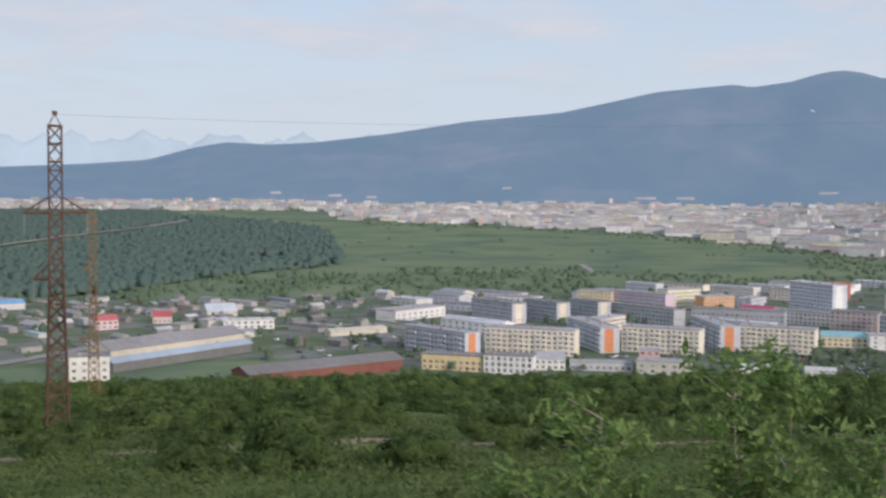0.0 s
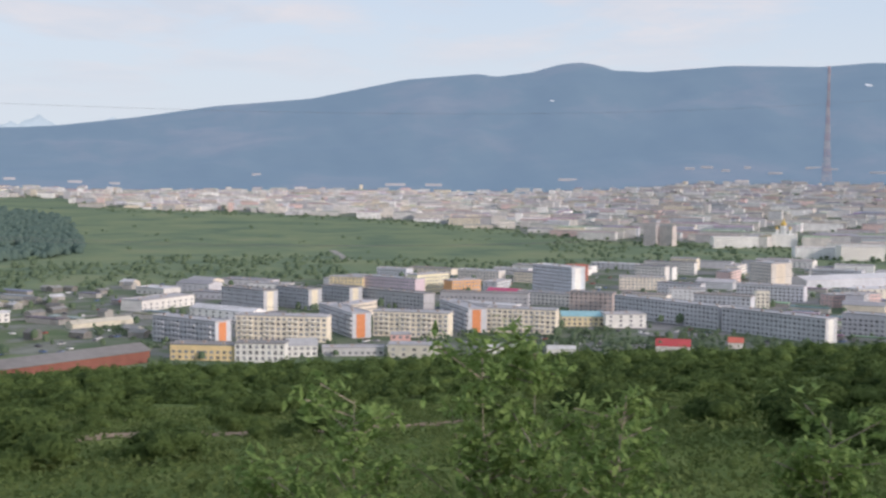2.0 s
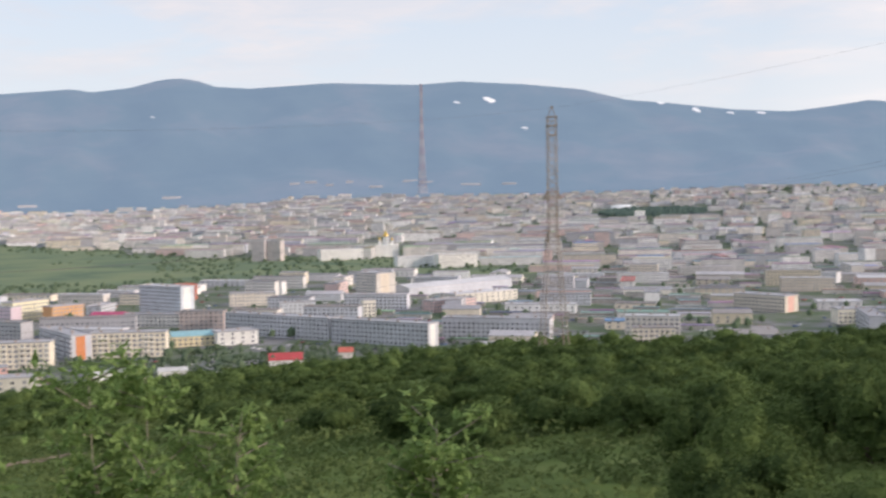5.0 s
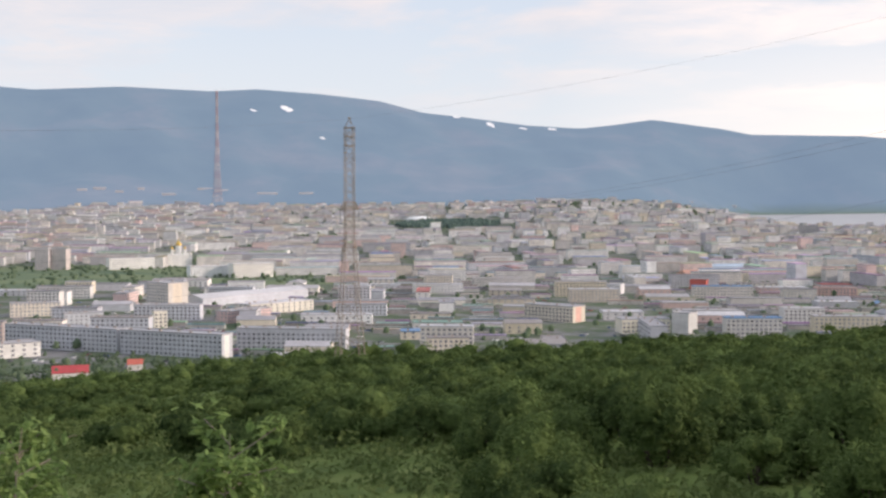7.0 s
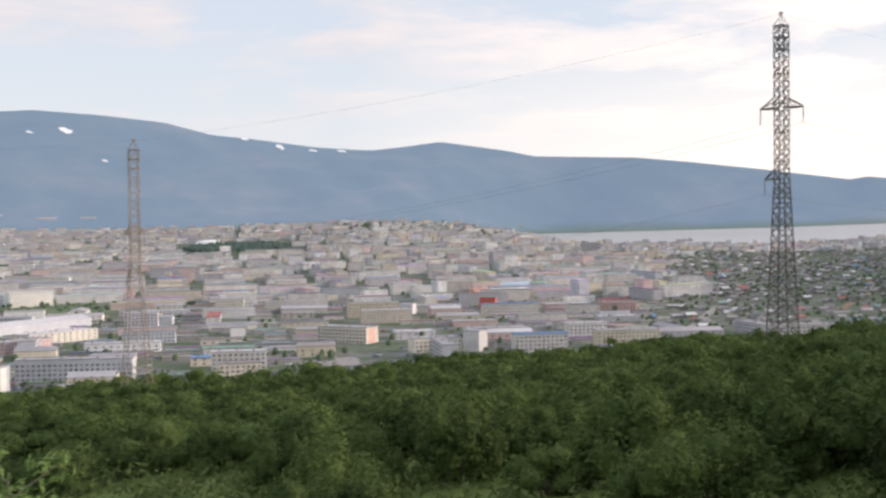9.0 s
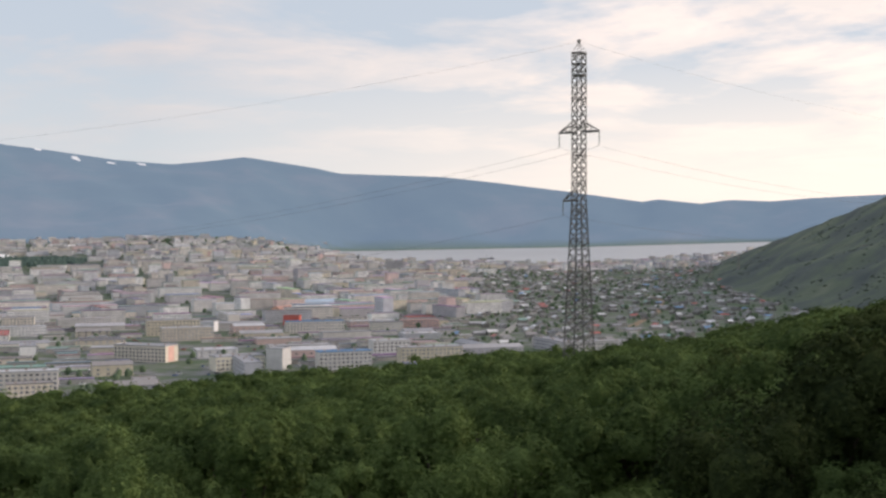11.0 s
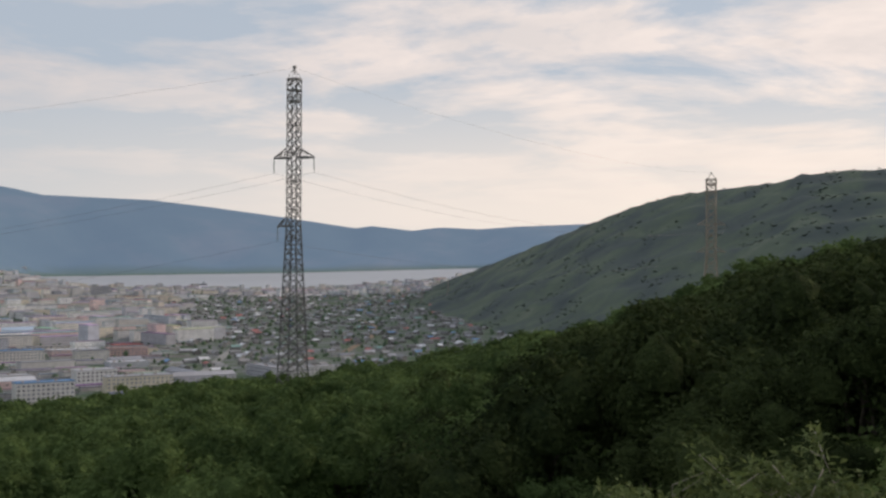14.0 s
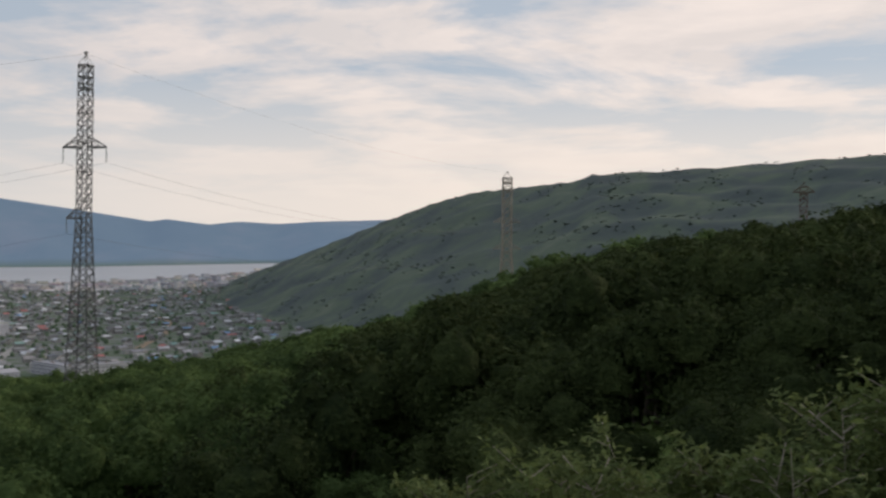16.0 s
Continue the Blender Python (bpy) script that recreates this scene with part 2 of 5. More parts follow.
# valley trees are lightened and blued in base colour to stand for haze
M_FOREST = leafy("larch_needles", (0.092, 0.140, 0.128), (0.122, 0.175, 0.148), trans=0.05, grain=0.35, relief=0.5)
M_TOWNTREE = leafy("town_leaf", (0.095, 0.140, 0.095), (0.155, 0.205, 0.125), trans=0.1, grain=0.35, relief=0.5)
M_GRASS = leafy("heath_grass", (0.085, 0.135, 0.045), (0.225, 0.285, 0.112), trans=0.3)
M_BIRCH = plain("young_birch_bark", (0.30, 0.26, 0.21), 0.8, 0, 0.35, 14, 0.3)
M_BARK = plain("bark", (0.12, 0.10, 0.08), 0.9, 0, 0.4, 9, 0.4)
M_STEEL = plain("galvanised_steel", (0.17, 0.165, 0.16), 0.55, 0.6, 0.35, 1.2)
M_FADED = plain("weathered_steel", (0.34, 0.29, 0.25), 0.6, 0.3, 0.4, 0.25)
M_RUST = plain("rusty_steel", (0.13, 0.072, 0.055), 0.75, 0.2, 0.4, 1.0)
M_OCHRE = plain("ochre_rust", (0.25, 0.15, 0.075), 0.8, 0.1, 0.35, 1.0)
# mast red and white are greyed in the colour to imitate haze
M_RED = plain("hazed_mast_red", (0.40, 0.33, 0.37), 0.6, 0.0, 0.2, 0.2)
M_WHITE = plain("hazed_mast_white", (0.50, 0.45, 0.47), 0.6, 0.0, 0.2, 0.2)
M_WIRE = plain("wire", (0.16, 0.16, 0.17), 0.5, 0.6, 0.1)
M_GLASSY = plain("insulator", (0.20, 0.23, 0.22), 0.2, 0.0, 0.2, 5)
M_DIRT = plain("dirt", (0.31, 0.235, 0.17), 0.95, 0, 0.35, 0.8, 0.5, 0.1)
M_CONC = plain("concrete", (0.36, 0.35, 0.33), 0.9, 0, 0.25, 0.8, 0.2)
M_FACADE = facade("panel_facade")
M_ROOF = tinted("town_roof")
M_WALL = tinted("town_wall")
M_WINDOW = plain("window_glass", (0.25, 0.26, 0.29), 0.25, 0.0, 0.4, 0.5, spec=0.5, rand=0.5)
M_GOLD = plain("gilded_dome", (0.75, 0.52, 0.16), 0.3, 0.9, 0.1)
M_SNOW = plain("snow", (0.85, 0.87, 0.9), 0.7, 0, 0.05)
M_ROAD = plain("road", (0.30, 0.29, 0.27), 0.9, 0, 0.25, 0.1)


def water_material():
    # pale base colour replaces the bright sky that ripples would reflect
    m = plain("bay_water", (0.46, 0.46, 0.47), 0.45, 0, 0.08, 0.02, spec=1.0)
    t = m.node_tree
    n, ln = nodes_of(t)
    b = t.nodes["Principled BSDF"]
    geo = n("ShaderNodeNewGeometry")
    z = n("ShaderNodeTexNoise", Scale=0.05, Detail=4.0)
    ln(geo.outputs["Position"], z.inputs["Vector"])
    bp = n("ShaderNodeBump", Strength=0.06, Distance=0.3)
    ln(z.outputs[0], bp.inputs["Height"])
    ln(bp.outputs[0], b.inputs["Normal"])
    return m


M_WATER = water_material()


# ---- the lie of the land: heights by bearing (degrees, clockwise) and distance ----
def smooth(x):
    x = np.clip(x, 0, 1)
    return x * x * (3 - 2 * x)


def table(text):
    return np.array([[float(v) for v in pair.split(":")] for pair in text.split()]).T


def lookup(tab, az):
    return np.interp(az, tab[0], tab[1])


CREST = table("-180:.10 -120:-.03 -60:-.14 -25:-.164 -10:-.166 5:-.163 19:-.151 28:-.140 34:-.129 41:-.1265 49:-.1155 54:-.108 60:-.098 "
              "66:-.0915 70:-.0815 75:-.067 80:-.047 83:-.024 87:-.003 91:.016 96:.028 103:.048 120:.09 150:.12 180:.10")
CREST_D = table("-180:90 -60:400 -25:500 12:500 19:420 28:330 34:250 49:220 66:190 80:150 91:110 103:90 180:90")
FALL = table("-180:.1 -60:.3 60:.3 75:.16 90:.12 180:.1")
RIDGE = table("-180:.03 -60:.02 -24.4:.0168 -20.7:.020 -17.8:.0239 -15.7:.0343 -14.1:.0395 -11.9:.038 -9.7:.0404 -6.1:.0483 -2.2:.0594 "
              "2.3:.0668 7:.0842 10.6:.0896 11.4:.087 13.2:.0911 14.6:.0978 15.5:.0994 16.3:.0975 17.2:.0924 18.8:.0908 22.7:.0953 27:.093 29.1:.0954 32.2:.092 "
              "35.1:.0864 37.3:.0763 39.2:.0729 42.4:.0655 45:.0625 46.7:.0655 48.5:.0695 51.9:.0606 53.1:.0559 58.1:.0533 60.7:.0485 "
              "64.3:.0405 68:.0312 68.8:.0332 70.8:.0293 72.2:.0323 74.1:.0308 76:.0332 80:.036 110:.03 180:.03")
FOOT = table("-180:-.01 -25:.0 -14:-.0075 8:-.009 13:-.011 20:-.003 34:.001 46:-.001 51:-.008 53:-.0105 65:-.0067 74:-.0022 80:-.002 180:-.01")
SHORE = table("-180:-.012 -12:-.013 -5:-.0155 2:-.0138 6:-.0138 10.5:-.017 15:-.014 19:-.0115 21:-.007 24:-.0065 34:-.006 41:-.003 46:-.0005 49:-.003 51:-.008 "
              "52.5:-.0125 53.6:-.0165 55.2:-.0212 59.6:-.0222 64.7:-.0235 69.1:-.0195 73.6:-.012 80:-.012 180:-.012")
BAY = table("-180:0 44:0 54.5:1 74:1 80:0 180:0")
SPUR = table("-180:-.2 66:-.07 70:-.032 72.4:-.0147 76:.0103 79.6:.0369 82.1:.0532 83.8:.0612 88.8:.0712 89.5:.0770 93.7:.0808 101.5:.09 115:.10 150:.05 180:-.05")
SPUR_FOOT = table("-180:3000 70:2500 72:2050 75:1600 80:1300 90:950 105:800 180:800")
VALLEY = -95.0


def wobble(x, y, size, seed):
    """Cheap rolling noise in -1..1."""
    r = np.random.RandomState(seed)
    out = np.zeros_like(x, dtype=float)
    for _ in range(7):
        a, p, k = r.uniform(0, 6.28), r.uniform(0, 6.28), r.uniform(0.5, 1.9) / size * 6.28
        out += np.sin((x * np.cos(a) + y * np.sin(a)) * k + p)
    return out / 4.0


def land(az, d):
    """Height above the eye's level at a bearing and distance (arrays), and the zone weights."""
    az, d = np.broadcast_arrays(np.asarray(az, float), np.asarray(d, float))
    az = (az + 180) % 360 - 180
    x, y = d * np.sin(np.radians(az)), d * np.cos(np.radians(az))
    cd = lookup(CREST_D, az)
    s = lookup(CREST, az) + 2.5 / cd
    knoll = 3.2 * np.exp(-(d / 6.0) ** 2)
    over = np.maximum(d - cd, 0)
    near = -5 + knoll + s * d - lookup(FALL, az) * (np.sqrt(over ** 2 + 3600) - 60) + wobble(x, y, 45, 3) * 0.7 * smooth((d - 40) / 120)
    # valley floor, then the far plain lifting towards the foot of the mountains
    shore, foot = lookup(SHORE, az), lookup(FOOT, az)
    bay = smooth(lookup(BAY, az))
    dfoot = 3350 + 850 * bay
    zs = shore * 3300
    plain_z = VALLEY + (zs - VALLEY) * np.clip((d - 1500) / 1800, 0, 1) ** 1.5
    zf = foot * dfoot
    zf = zf * bay + zs * (1 - bay)
    mid = zs + (zf - zs) * np.clip((d - 3300) / np.maximum(dfoot - 3300, 1), 0, 1)
    k = np.clip((d - dfoot) / (4780 - dfoot), 0, 1.0)
    top = lookup(RIDGE, az) * 4780
    lift = k ** 1.15 * (1.16 - 0.16 * k)
    rough = wobble(x, y, 420, 5) * 14 + wobble(x, y, 150, 6) * 5
    mount = zf + (top - zf) * lift + rough * smooth(k / 0.25) * smooth((0.97 - k) / 0.2) - 60 * np.clip((d - 4780) / 120, 0, 1)
    z = np.where(d < 3300, plain_z, np.where(d < dfoot, mid, mount))
    z = z - 7 * bay * smooth((d - 3310) / 60) * smooth((4190 - d) / 60)
    # the wooded spur at the edge of town
    sf = lookup(SPUR_FOOT, az)
    ks = np.clip((d - sf) / 900, 0, 1)
    spur_top = lookup(SPUR, az) * (sf + 900)
    base = np.interp(sf, (1500, 3300), (VALLEY, -60))
    spur = base + (spur_top - base) * (ks ** 0.9) + wobble(x, y, 160, 8) * 7 * smooth(ks / 0.2) * smooth((1 - ks) / 0.2) - 0.25 * np.maximum(d - sf - 900, 0)
    isspur = (spur > z) & (d > sf) & (az > 66)
    z = np.where(isspur, spur, z)
    # hillside under the eye meets the valley softly
    soft = 10.0
    h = np.clip(0.5 + 0.5 * (near - z) / soft, 0, 1)
    out = z + (near - z) * h + soft * h * (1 - h) * 0.5
    nearw = h * (d < 1200)
    out = np.where(d < 1200, out, z)
    edge = lookup(TOWN_EDGE, az) + wobble(x, y, 300, 12) * 60
    town = np.where(az < -9, 0.72 * ((d > 640) & (d < 1010)), 0.0)
    town = np.maximum(town, ((az > -9) & (((d > 600) & (d < lookup(GREEN_NEAR, az))) | ((d > edge) & (d < 3400)))) * 1.0)
    town = np.maximum(town, ((az < -9) & (d > 3000) & (d < 3400)) * 0.6)
    town = town * (1 - nearw) * (~isspur) * (1 - bay * (d > 3330))
    mountain = smooth((d - dfoot + 50) / 110)
    spurw = isspur * 1.0 * (1 - nearw)
    fieldw = (1 - nearw) * (1 - town) * (1 - mountain)
    return out, np.stack([town, fieldw, mountain, spurw], -1), nearw


# where the built-up ground begins and ends, by bearing
TOWN_EDGE = table("-180:3000 -10:3000 -8:2650 4:2350 12:1950 17.6:1780 24:1690 30:1500 35:1320 38:1180 42:1000 180:1000")
GREEN_NEAR = table("-180:1000 -10:1010 3:1080 10:1180 18:1260 26:1330 33:1330 38:1400 42:2000 180:4000")


def spot(az, d, up=0.0):
    """The point on the ground at a bearing and distance."""
    z = float(land(az, d)[0])
    return Vector((d * math.sin(radians(az)), d * math.cos(radians(az)), EYE[2] + z + up))


def ground_z(x, y):
    """Ground height under plan points (arrays)."""
    az, d = np.degrees(np.arctan2(x, y)), np.hypot(x, y)
    return EYE[2] + land(az, d)[0]


def mesh_of(name, verts, faces, mats, slots=None, smooth_faces=False):
    me = bpy.data.meshes.new(name)
    verts = np.asarray(verts, np.float32)
    faces = np.asarray(faces, np.int32)
    k = faces.shape[1]
    me.vertices.add(len(verts))
    me.vertices.foreach_set("co", verts.ravel())
    me.loops.add(faces.size)
    me.loops.foreach_set("vertex_index", faces.ravel())
    me.polygons.add(len(faces))
    me.polygons.foreach_set("loop_start", np.arange(0, faces.size, k, dtype=np.int32))
    for m in mats:
        me.materials.append(m)
    if slots is not None:
        me.polygons.foreach_set("material_index", np.asarray(slots, np.int32))
    if smooth_faces:
        me.polygons.foreach_set("use_smooth", np.ones(len(faces), bool))
    me.update(calc_edges=True)
    me.validate()
    return me


def build_ground():
    azs = np.concatenate([np.arange(-180, -32, 4.0), np.arange(-32, 112, 0.4), np.arange(112, 180, 4.0)])
    ds = np.concatenate([[0.02, 0.5, 2, 4, 6, 8, 10, 13], np.geomspace(16, 600, 60), np.geomspace(620, 4700, 130), [4740, 4765, 4780, 4795, 4830, 4900]])
    A, D = np.meshgrid(azs, ds)
    z, zone, _ = land(A, D)
    v = np.stack([D * np.sin(np.radians(A)), D * np.cos(np.radians(A)), EYE[2] + z], -1).reshape(-1, 3)
    na, nd = len(azs), len(ds)
    i, j = np.meshgrid(np.arange(nd - 1), np.arange(na), indexing="ij")
    j2 = (j + 1) % na
    f = np.stack([i * na + j, (i + 1) * na + j, (i + 1) * na + j2, i * na + j2], -1).reshape(-1, 4)
    f = f[:, ::-1]
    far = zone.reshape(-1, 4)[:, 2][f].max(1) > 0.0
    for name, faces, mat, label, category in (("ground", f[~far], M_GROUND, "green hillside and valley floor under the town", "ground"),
                                              ("backdrop", f[far], M_RANGE, "long forested mountain range across the valley, blue with painted haze", "mountains")):
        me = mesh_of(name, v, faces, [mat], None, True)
        at = me.attributes.new("zone", "FLOAT_COLOR", "POINT")
        at.data.foreach_set("color", zone.astype(np.float32).ravel())
        bm = bmesh.new()
        bm.from_mesh(me)
        bm.verts.ensure_lookup_table()
        if name == "ground":
            cap = bm.faces.new([bm.verts[k] for k in range(len(azs) - 1, -1, -1)])
            cap.smooth = True
        bmesh.ops.delete(bm, geom=[q for q in bm.verts if not q.link_faces], context="VERTS")
        bm.to_mesh(me)
        bm.free()
        tagged(new(name, me), label, category, kind="structure")


build_ground()


def build_water():
    azs, ds = np.arange(50.0, 80.1, 0.5), np.linspace(3250, 4300, 30)
    A, D = np.meshgrid(azs, ds)
    sh = lookup(SHORE, A) * 3300
    fo = lookup(FOOT, A) * 4200
    z = sh + (fo - sh) * (D - 3300) / 900 - 2.0
    v = np.stack([D * np.sin(np.radians(A)), D * np.cos(np.radians(A)), EYE[2] + z], -1).reshape(-1, 3)
    na, nd = len(azs), len(ds)
    i, j = np.meshgrid(np.arange(nd - 1), np.arange(na - 1), indexing="ij")
    f = np.stack([i * na + j, i * na + j + 1, (i + 1) * na + j + 1, (i + 1) * na + j], -1).reshape(-1, 4)
    return tagged(new("water", mesh_of("water", v, f, [M_WATER], None, True)), "calm pale bay below far mountains", "sea", kind="structure")


build_water()


# ---- makers ----
def part(name, bm, material, parent=None, label=""):
    """Links a bmesh as one mesh object, under a thing or a part."""
    me = bpy.data.meshes.new(name)
    bm.to_mesh(me)
    bm.free()
    for m in (material if isinstance(material, (list, tuple)) else [material]):
        me.materials.append(m)
    ob = new(name, me)
    ob.parent = parent
    if label:
        ob["label"] = label
    return ob


def shared(name, me, parent, m):
    """Another object on the same mesh, at a pose under its parent."""
    ob = new(name, me)
    ob.parent = parent
    ob.matrix_basis = m
    return ob


def box(bm, x0, y0, z0, x1, y1, z1, slot=0):
    vs = [bm.verts.new(p) for p in itertools.product((x0, x1), (y0, y1), (z0, z1))]
    for q in ((0, 1, 3, 2), (4, 6, 7, 5), (0, 4, 5, 1), (2, 3, 7, 6), (0, 2, 6, 4), (1, 5, 7, 3)):
        bm.faces.new([vs[i] for i in q]).material_index = slot


def bar(bm, a, b, r):
    """A square steel bar from a to b."""
    a, b = Vector(a), Vector(b)
    w = (b - a).normalized()
    u = w.cross(Vector((0.31, 0.2, 0.93))).normalized() * r
    v = w.cross(u).normalized() * r
    lo = [bm.verts.new(a + s * u + t * v) for s, t in ((1, 1), (-1, 1), (-1, -1), (1, -1))]
    hi = [bm.verts.new(b + s * u + t * v) for s, t in ((1, 1), (-1, 1), (-1, -1), (1, -1))]
    for i in range(4):
        bm.faces.new((lo[i], lo[(i + 1) % 4], hi[(i + 1) % 4], hi[i]))


# ---- power line towers ----
def steel_tower(az, d, height, turn, arms, waist=1.75, base=4.3, steel=None, label="", stout=1.0):
    """A lattice tower: four legs, a splayed foot, a straight shaft, arms with hanging insulators. arms: (height, half length)."""
    steel = steel or M_STEEL
    tower = new("power_tower")
    tower.matrix_world = Matrix.Translation(spot(az, d)) @ Matrix.Rotation(radians(-turn), 4, "Z")
    tagged(tower, label, "power tower", "power line towers")
    knee = height * 0.52
    tip = height * 0.965

    def half(z):
        return (base + (waist - base) * min(z / knee, 1.0)) / 2
    levels = [0.0]
    while levels[-1] < tip - 0.6:
        levels.append(min(levels[-1] + max(half(levels[-1]) * 1.5, 1.25), tip))
    corners = ((1, 1), (-1, 1), (-1, -1), (1, -1))

    def pt(c, z):
        return Vector((c[0] * half(z), c[1] * half(z), z))
    for c in corners:
        bm = bmesh.new()
        bar(bm, pt(c, -0.6), pt(c, knee), 0.085 * stout)
        bar(bm, pt(c, knee), pt(c, tip), 0.055 * stout)
        part("leg", bm, steel, tower)
    for k in range(4):
        bm = bmesh.new()
        a, b = corners[k], corners[(k + 1) % 4]
        for i, (z0, z1) in enumerate(zip(levels, levels[1:])):
            bar(bm, pt(a, z0), pt(b, z1), 0.042 * stout)
            bar(bm, pt(b, z0), pt(a, z1), 0.042 * stout)
            if i % 3 == 0:
                bar(bm, pt(a, z0 + 0.01), pt(b, z0 + 0.01), 0.045 * stout)
        part("lattice", bm, steel, tower)
    for z in (tip, tip - 1.5, tip - 3.0):
        bm = bmesh.new()
        for k in range(4):
            bar(bm, pt(corners[k], z), pt(corners[(k + 1) % 4], z), 0.075)
        part("brace_ring", bm, steel, tower)
    bm = bmesh.new()
    for c in corners:
        bar(bm, pt(c, tip), (0, 0, height), 0.03)
    box(bm, -0.22, -0.12, height - 0.05, 0.22, 0.12, height + 0.28)
    part("peak", bm, steel, tower)
    hooks = []
    for z, reach in arms:
        for s in (-1, 1) if reach > 0 else (-1,):
            r = abs(reach)
            bm = bmesh.new()
            hw = half(z)
            for y in (-hw, hw):
                bar(bm, (s * hw, y, z), (s * r, 0, z), 0.10)
                bar(bm, (s * hw, y, z + 1.3), (s * r, 0, z + 0.05), 0.055)
                bar(bm, (s * (hw + r) / 2, y / 2, z), (s * (hw + (r - hw) * 0.35), y * 0.7, z + 0.72), 0.04)
            arm = part("crossarm", bm, steel, tower)
            bm = bmesh.new()
            bmesh.ops.create_cone(bm, cap_ends=True, segments=8, radius1=0.045, radius2=0.045, depth=1.9, matrix=Matrix.Translation((s * r, 0, z - 1.0)))
            for q in range(9):
                bmesh.ops.create_cone(bm, cap_ends=True, segments=8, radius1=0.10, radius2=0.05, depth=0.10, matrix=Matrix.Translation((s * r, 0, z - 0.25 - q * 0.18)))
            part("insulator", bm, M_GLASSY, arm)
            hooks.append(tower.matrix_world @ Vector((s * r, 0, z - 2.0)))
    for c in corners:
        bm = bmesh.new()
        p = pt(c, 0)
        box(bm, p.x - 0.45, p.y - 0.45, -1.0, p.x + 0.45, p.y + 0.45, 0.35)
        part("footing", bm, M_CONC, tower)
    return tower, hooks, tower.matrix_world @ Vector((0, 0, height))


def tower_height(az, d, top_slope):
    return EYE[2] + top_slope * d - spot(az, d).z


LINE = []
for az, d, top, turn, arms, wa, ba, st, lab in (
        (-22.0, 102, 0.060, -22, ((29.5, 2.5), (21.0, -1.8)), 1.05, 1.9, M_RUST, "tall rusty lattice power tower among hillside bushes"),
        (33.62, 195, 0.071, 20, ((27.0, 1.6), (20.0, -1.4)), 1.5, 4.6, M_FADED, "slim grey and rust lattice power tower on the slope"),
        (64.95, 155, 0.169, 93, ((30.4, 3.0), (21.6, -2.4)), 1.40, 3.15, M_STEEL, "tall grey lattice power tower with one crossarm"),
        (85.42, 300, 0.078, 92, ((29.0, 3.4), (22.0, 3.6)), 2.3, 5.0, M_FADED, "grey lattice power tower behind the bushy crest")):
    h = tower_height(az, d, top)
    arms = tuple((z * h / 42.0, r) for z, r in arms)
    LINE.append(steel_tower(az, d, h, turn, arms, wa, ba, st, lab, 0.62 if d == 195 else 1.25 if d == 300 else 1.0))
SIDE = steel_tower(-20.35, 235, tower_height(-20.35, 235, -0.015), -20, ((27.0, -1.8),), 1.3, 2.3, M_OCHRE, "ochre rusty lattice power tower behind a taller one")
for az, d in ((70.35, 2250), (71.3, 2350), (72.6, 2300)):
    steel_tower(az, d, 33, az, ((24.0, 4.0),), 2.2, 5.0, M_FADED, "distant grey power tower above the bay shore", 1.6)
FARTOWER = steel_tower(99.6, 300, tower_height(99.6, 300, 0.068), 100, ((22.0, 2.6),), 1.8, 4.2, M_RUST, "rusty lattice power tower peeking over the crest")


def wire(a, b, sag, r=0.013):
    cu = bpy.data.curves.new("power_wire", "CURVE")
    cu.dimensions, cu.bevel_depth, cu.bevel_resolution = "3D", r, 0
    cu.materials.append(M_WIRE)
    sp = cu.splines.new("POLY")
    n = 40
    sp.points.add(n)
    for i in range(n + 1):
        k = i / n
        p = a.lerp(b, k)
        sp.points[i].co = (p.x, p.y, p.z - sag * 4 * k * (1 - k), 1)
    return tagged(new("power_wire", cu), "thin grey power wire strung between steel towers", "wire", "power wires")


for (ta, ha, pa), (tb, hb, pb) in zip(LINE, LINE[1:]):
    sag = (pa - pb).length * 0.022
    for a, b in zip(ha, hb):
        wire(a, b, sag)
    wire(pa, pb, sag * 0.7, 0.009)
ta, ha, pa = LINE[-1]
for a, b in zip(ha, FARTOWER[1]):
    wire(a, b, 6)


# ---- the radio mast in the town ----
def radio_mast(az, d, top):
    h = tower_height(az, d, top)
    mast = new("radio_mast")
    mast.matrix_world = Matrix.Translation(spot(az, d))
    tagged(mast, "very tall red and white lattice radio mast, paled by painted haze", "radio mast")
    n = 14
    for i in range(n):
        bm = bmesh.new()
        z0, z1 = h * i / n, h * (i + 1) / n
        w0, w1 = (max(2.0, 8.0 * (1 - z / h) ** 2.2 + 2.0) for z in (z0, z1))
        for k in range(4):
            c = [((1, 1), (-1, 1), (-1, -1), (1, -1))[(k + e) % 4] for e in (0, 1)]
            a0, b0 = (Vector((q[0] * w0, q[1] * w0, z0)) for q in c)
            a1, b1 = (Vector((q[0] * w1, q[1] * w1, z1)) for q in c)
            bar(bm, a0, a1, 0.60)
            bar(bm, a0, b1, 0.32)
            bar(bm, b0, a1, 0.32)
            bar(bm, a1, b1, 0.36)
        part("section", bm, M_RED if i % 2 else M_WHITE, mast)


radio_mast(27.2, 3420, 0.0935)


# ---- foliage ----
def ball(level):
    """Vertices and triangles of a unit icosphere."""
    bm = bmesh.new()
    bmesh.ops.create_icosphere(bm, subdivisions=level, radius=1)
    v = np.array([v.co[:] for v in bm.verts])
    f = np.array([[q.index for q in face.verts] for face in bm.faces])
    bm.free()
    return v, f


BALLS = {1: ball(1), 2: ball(2), 3: ball(3)}


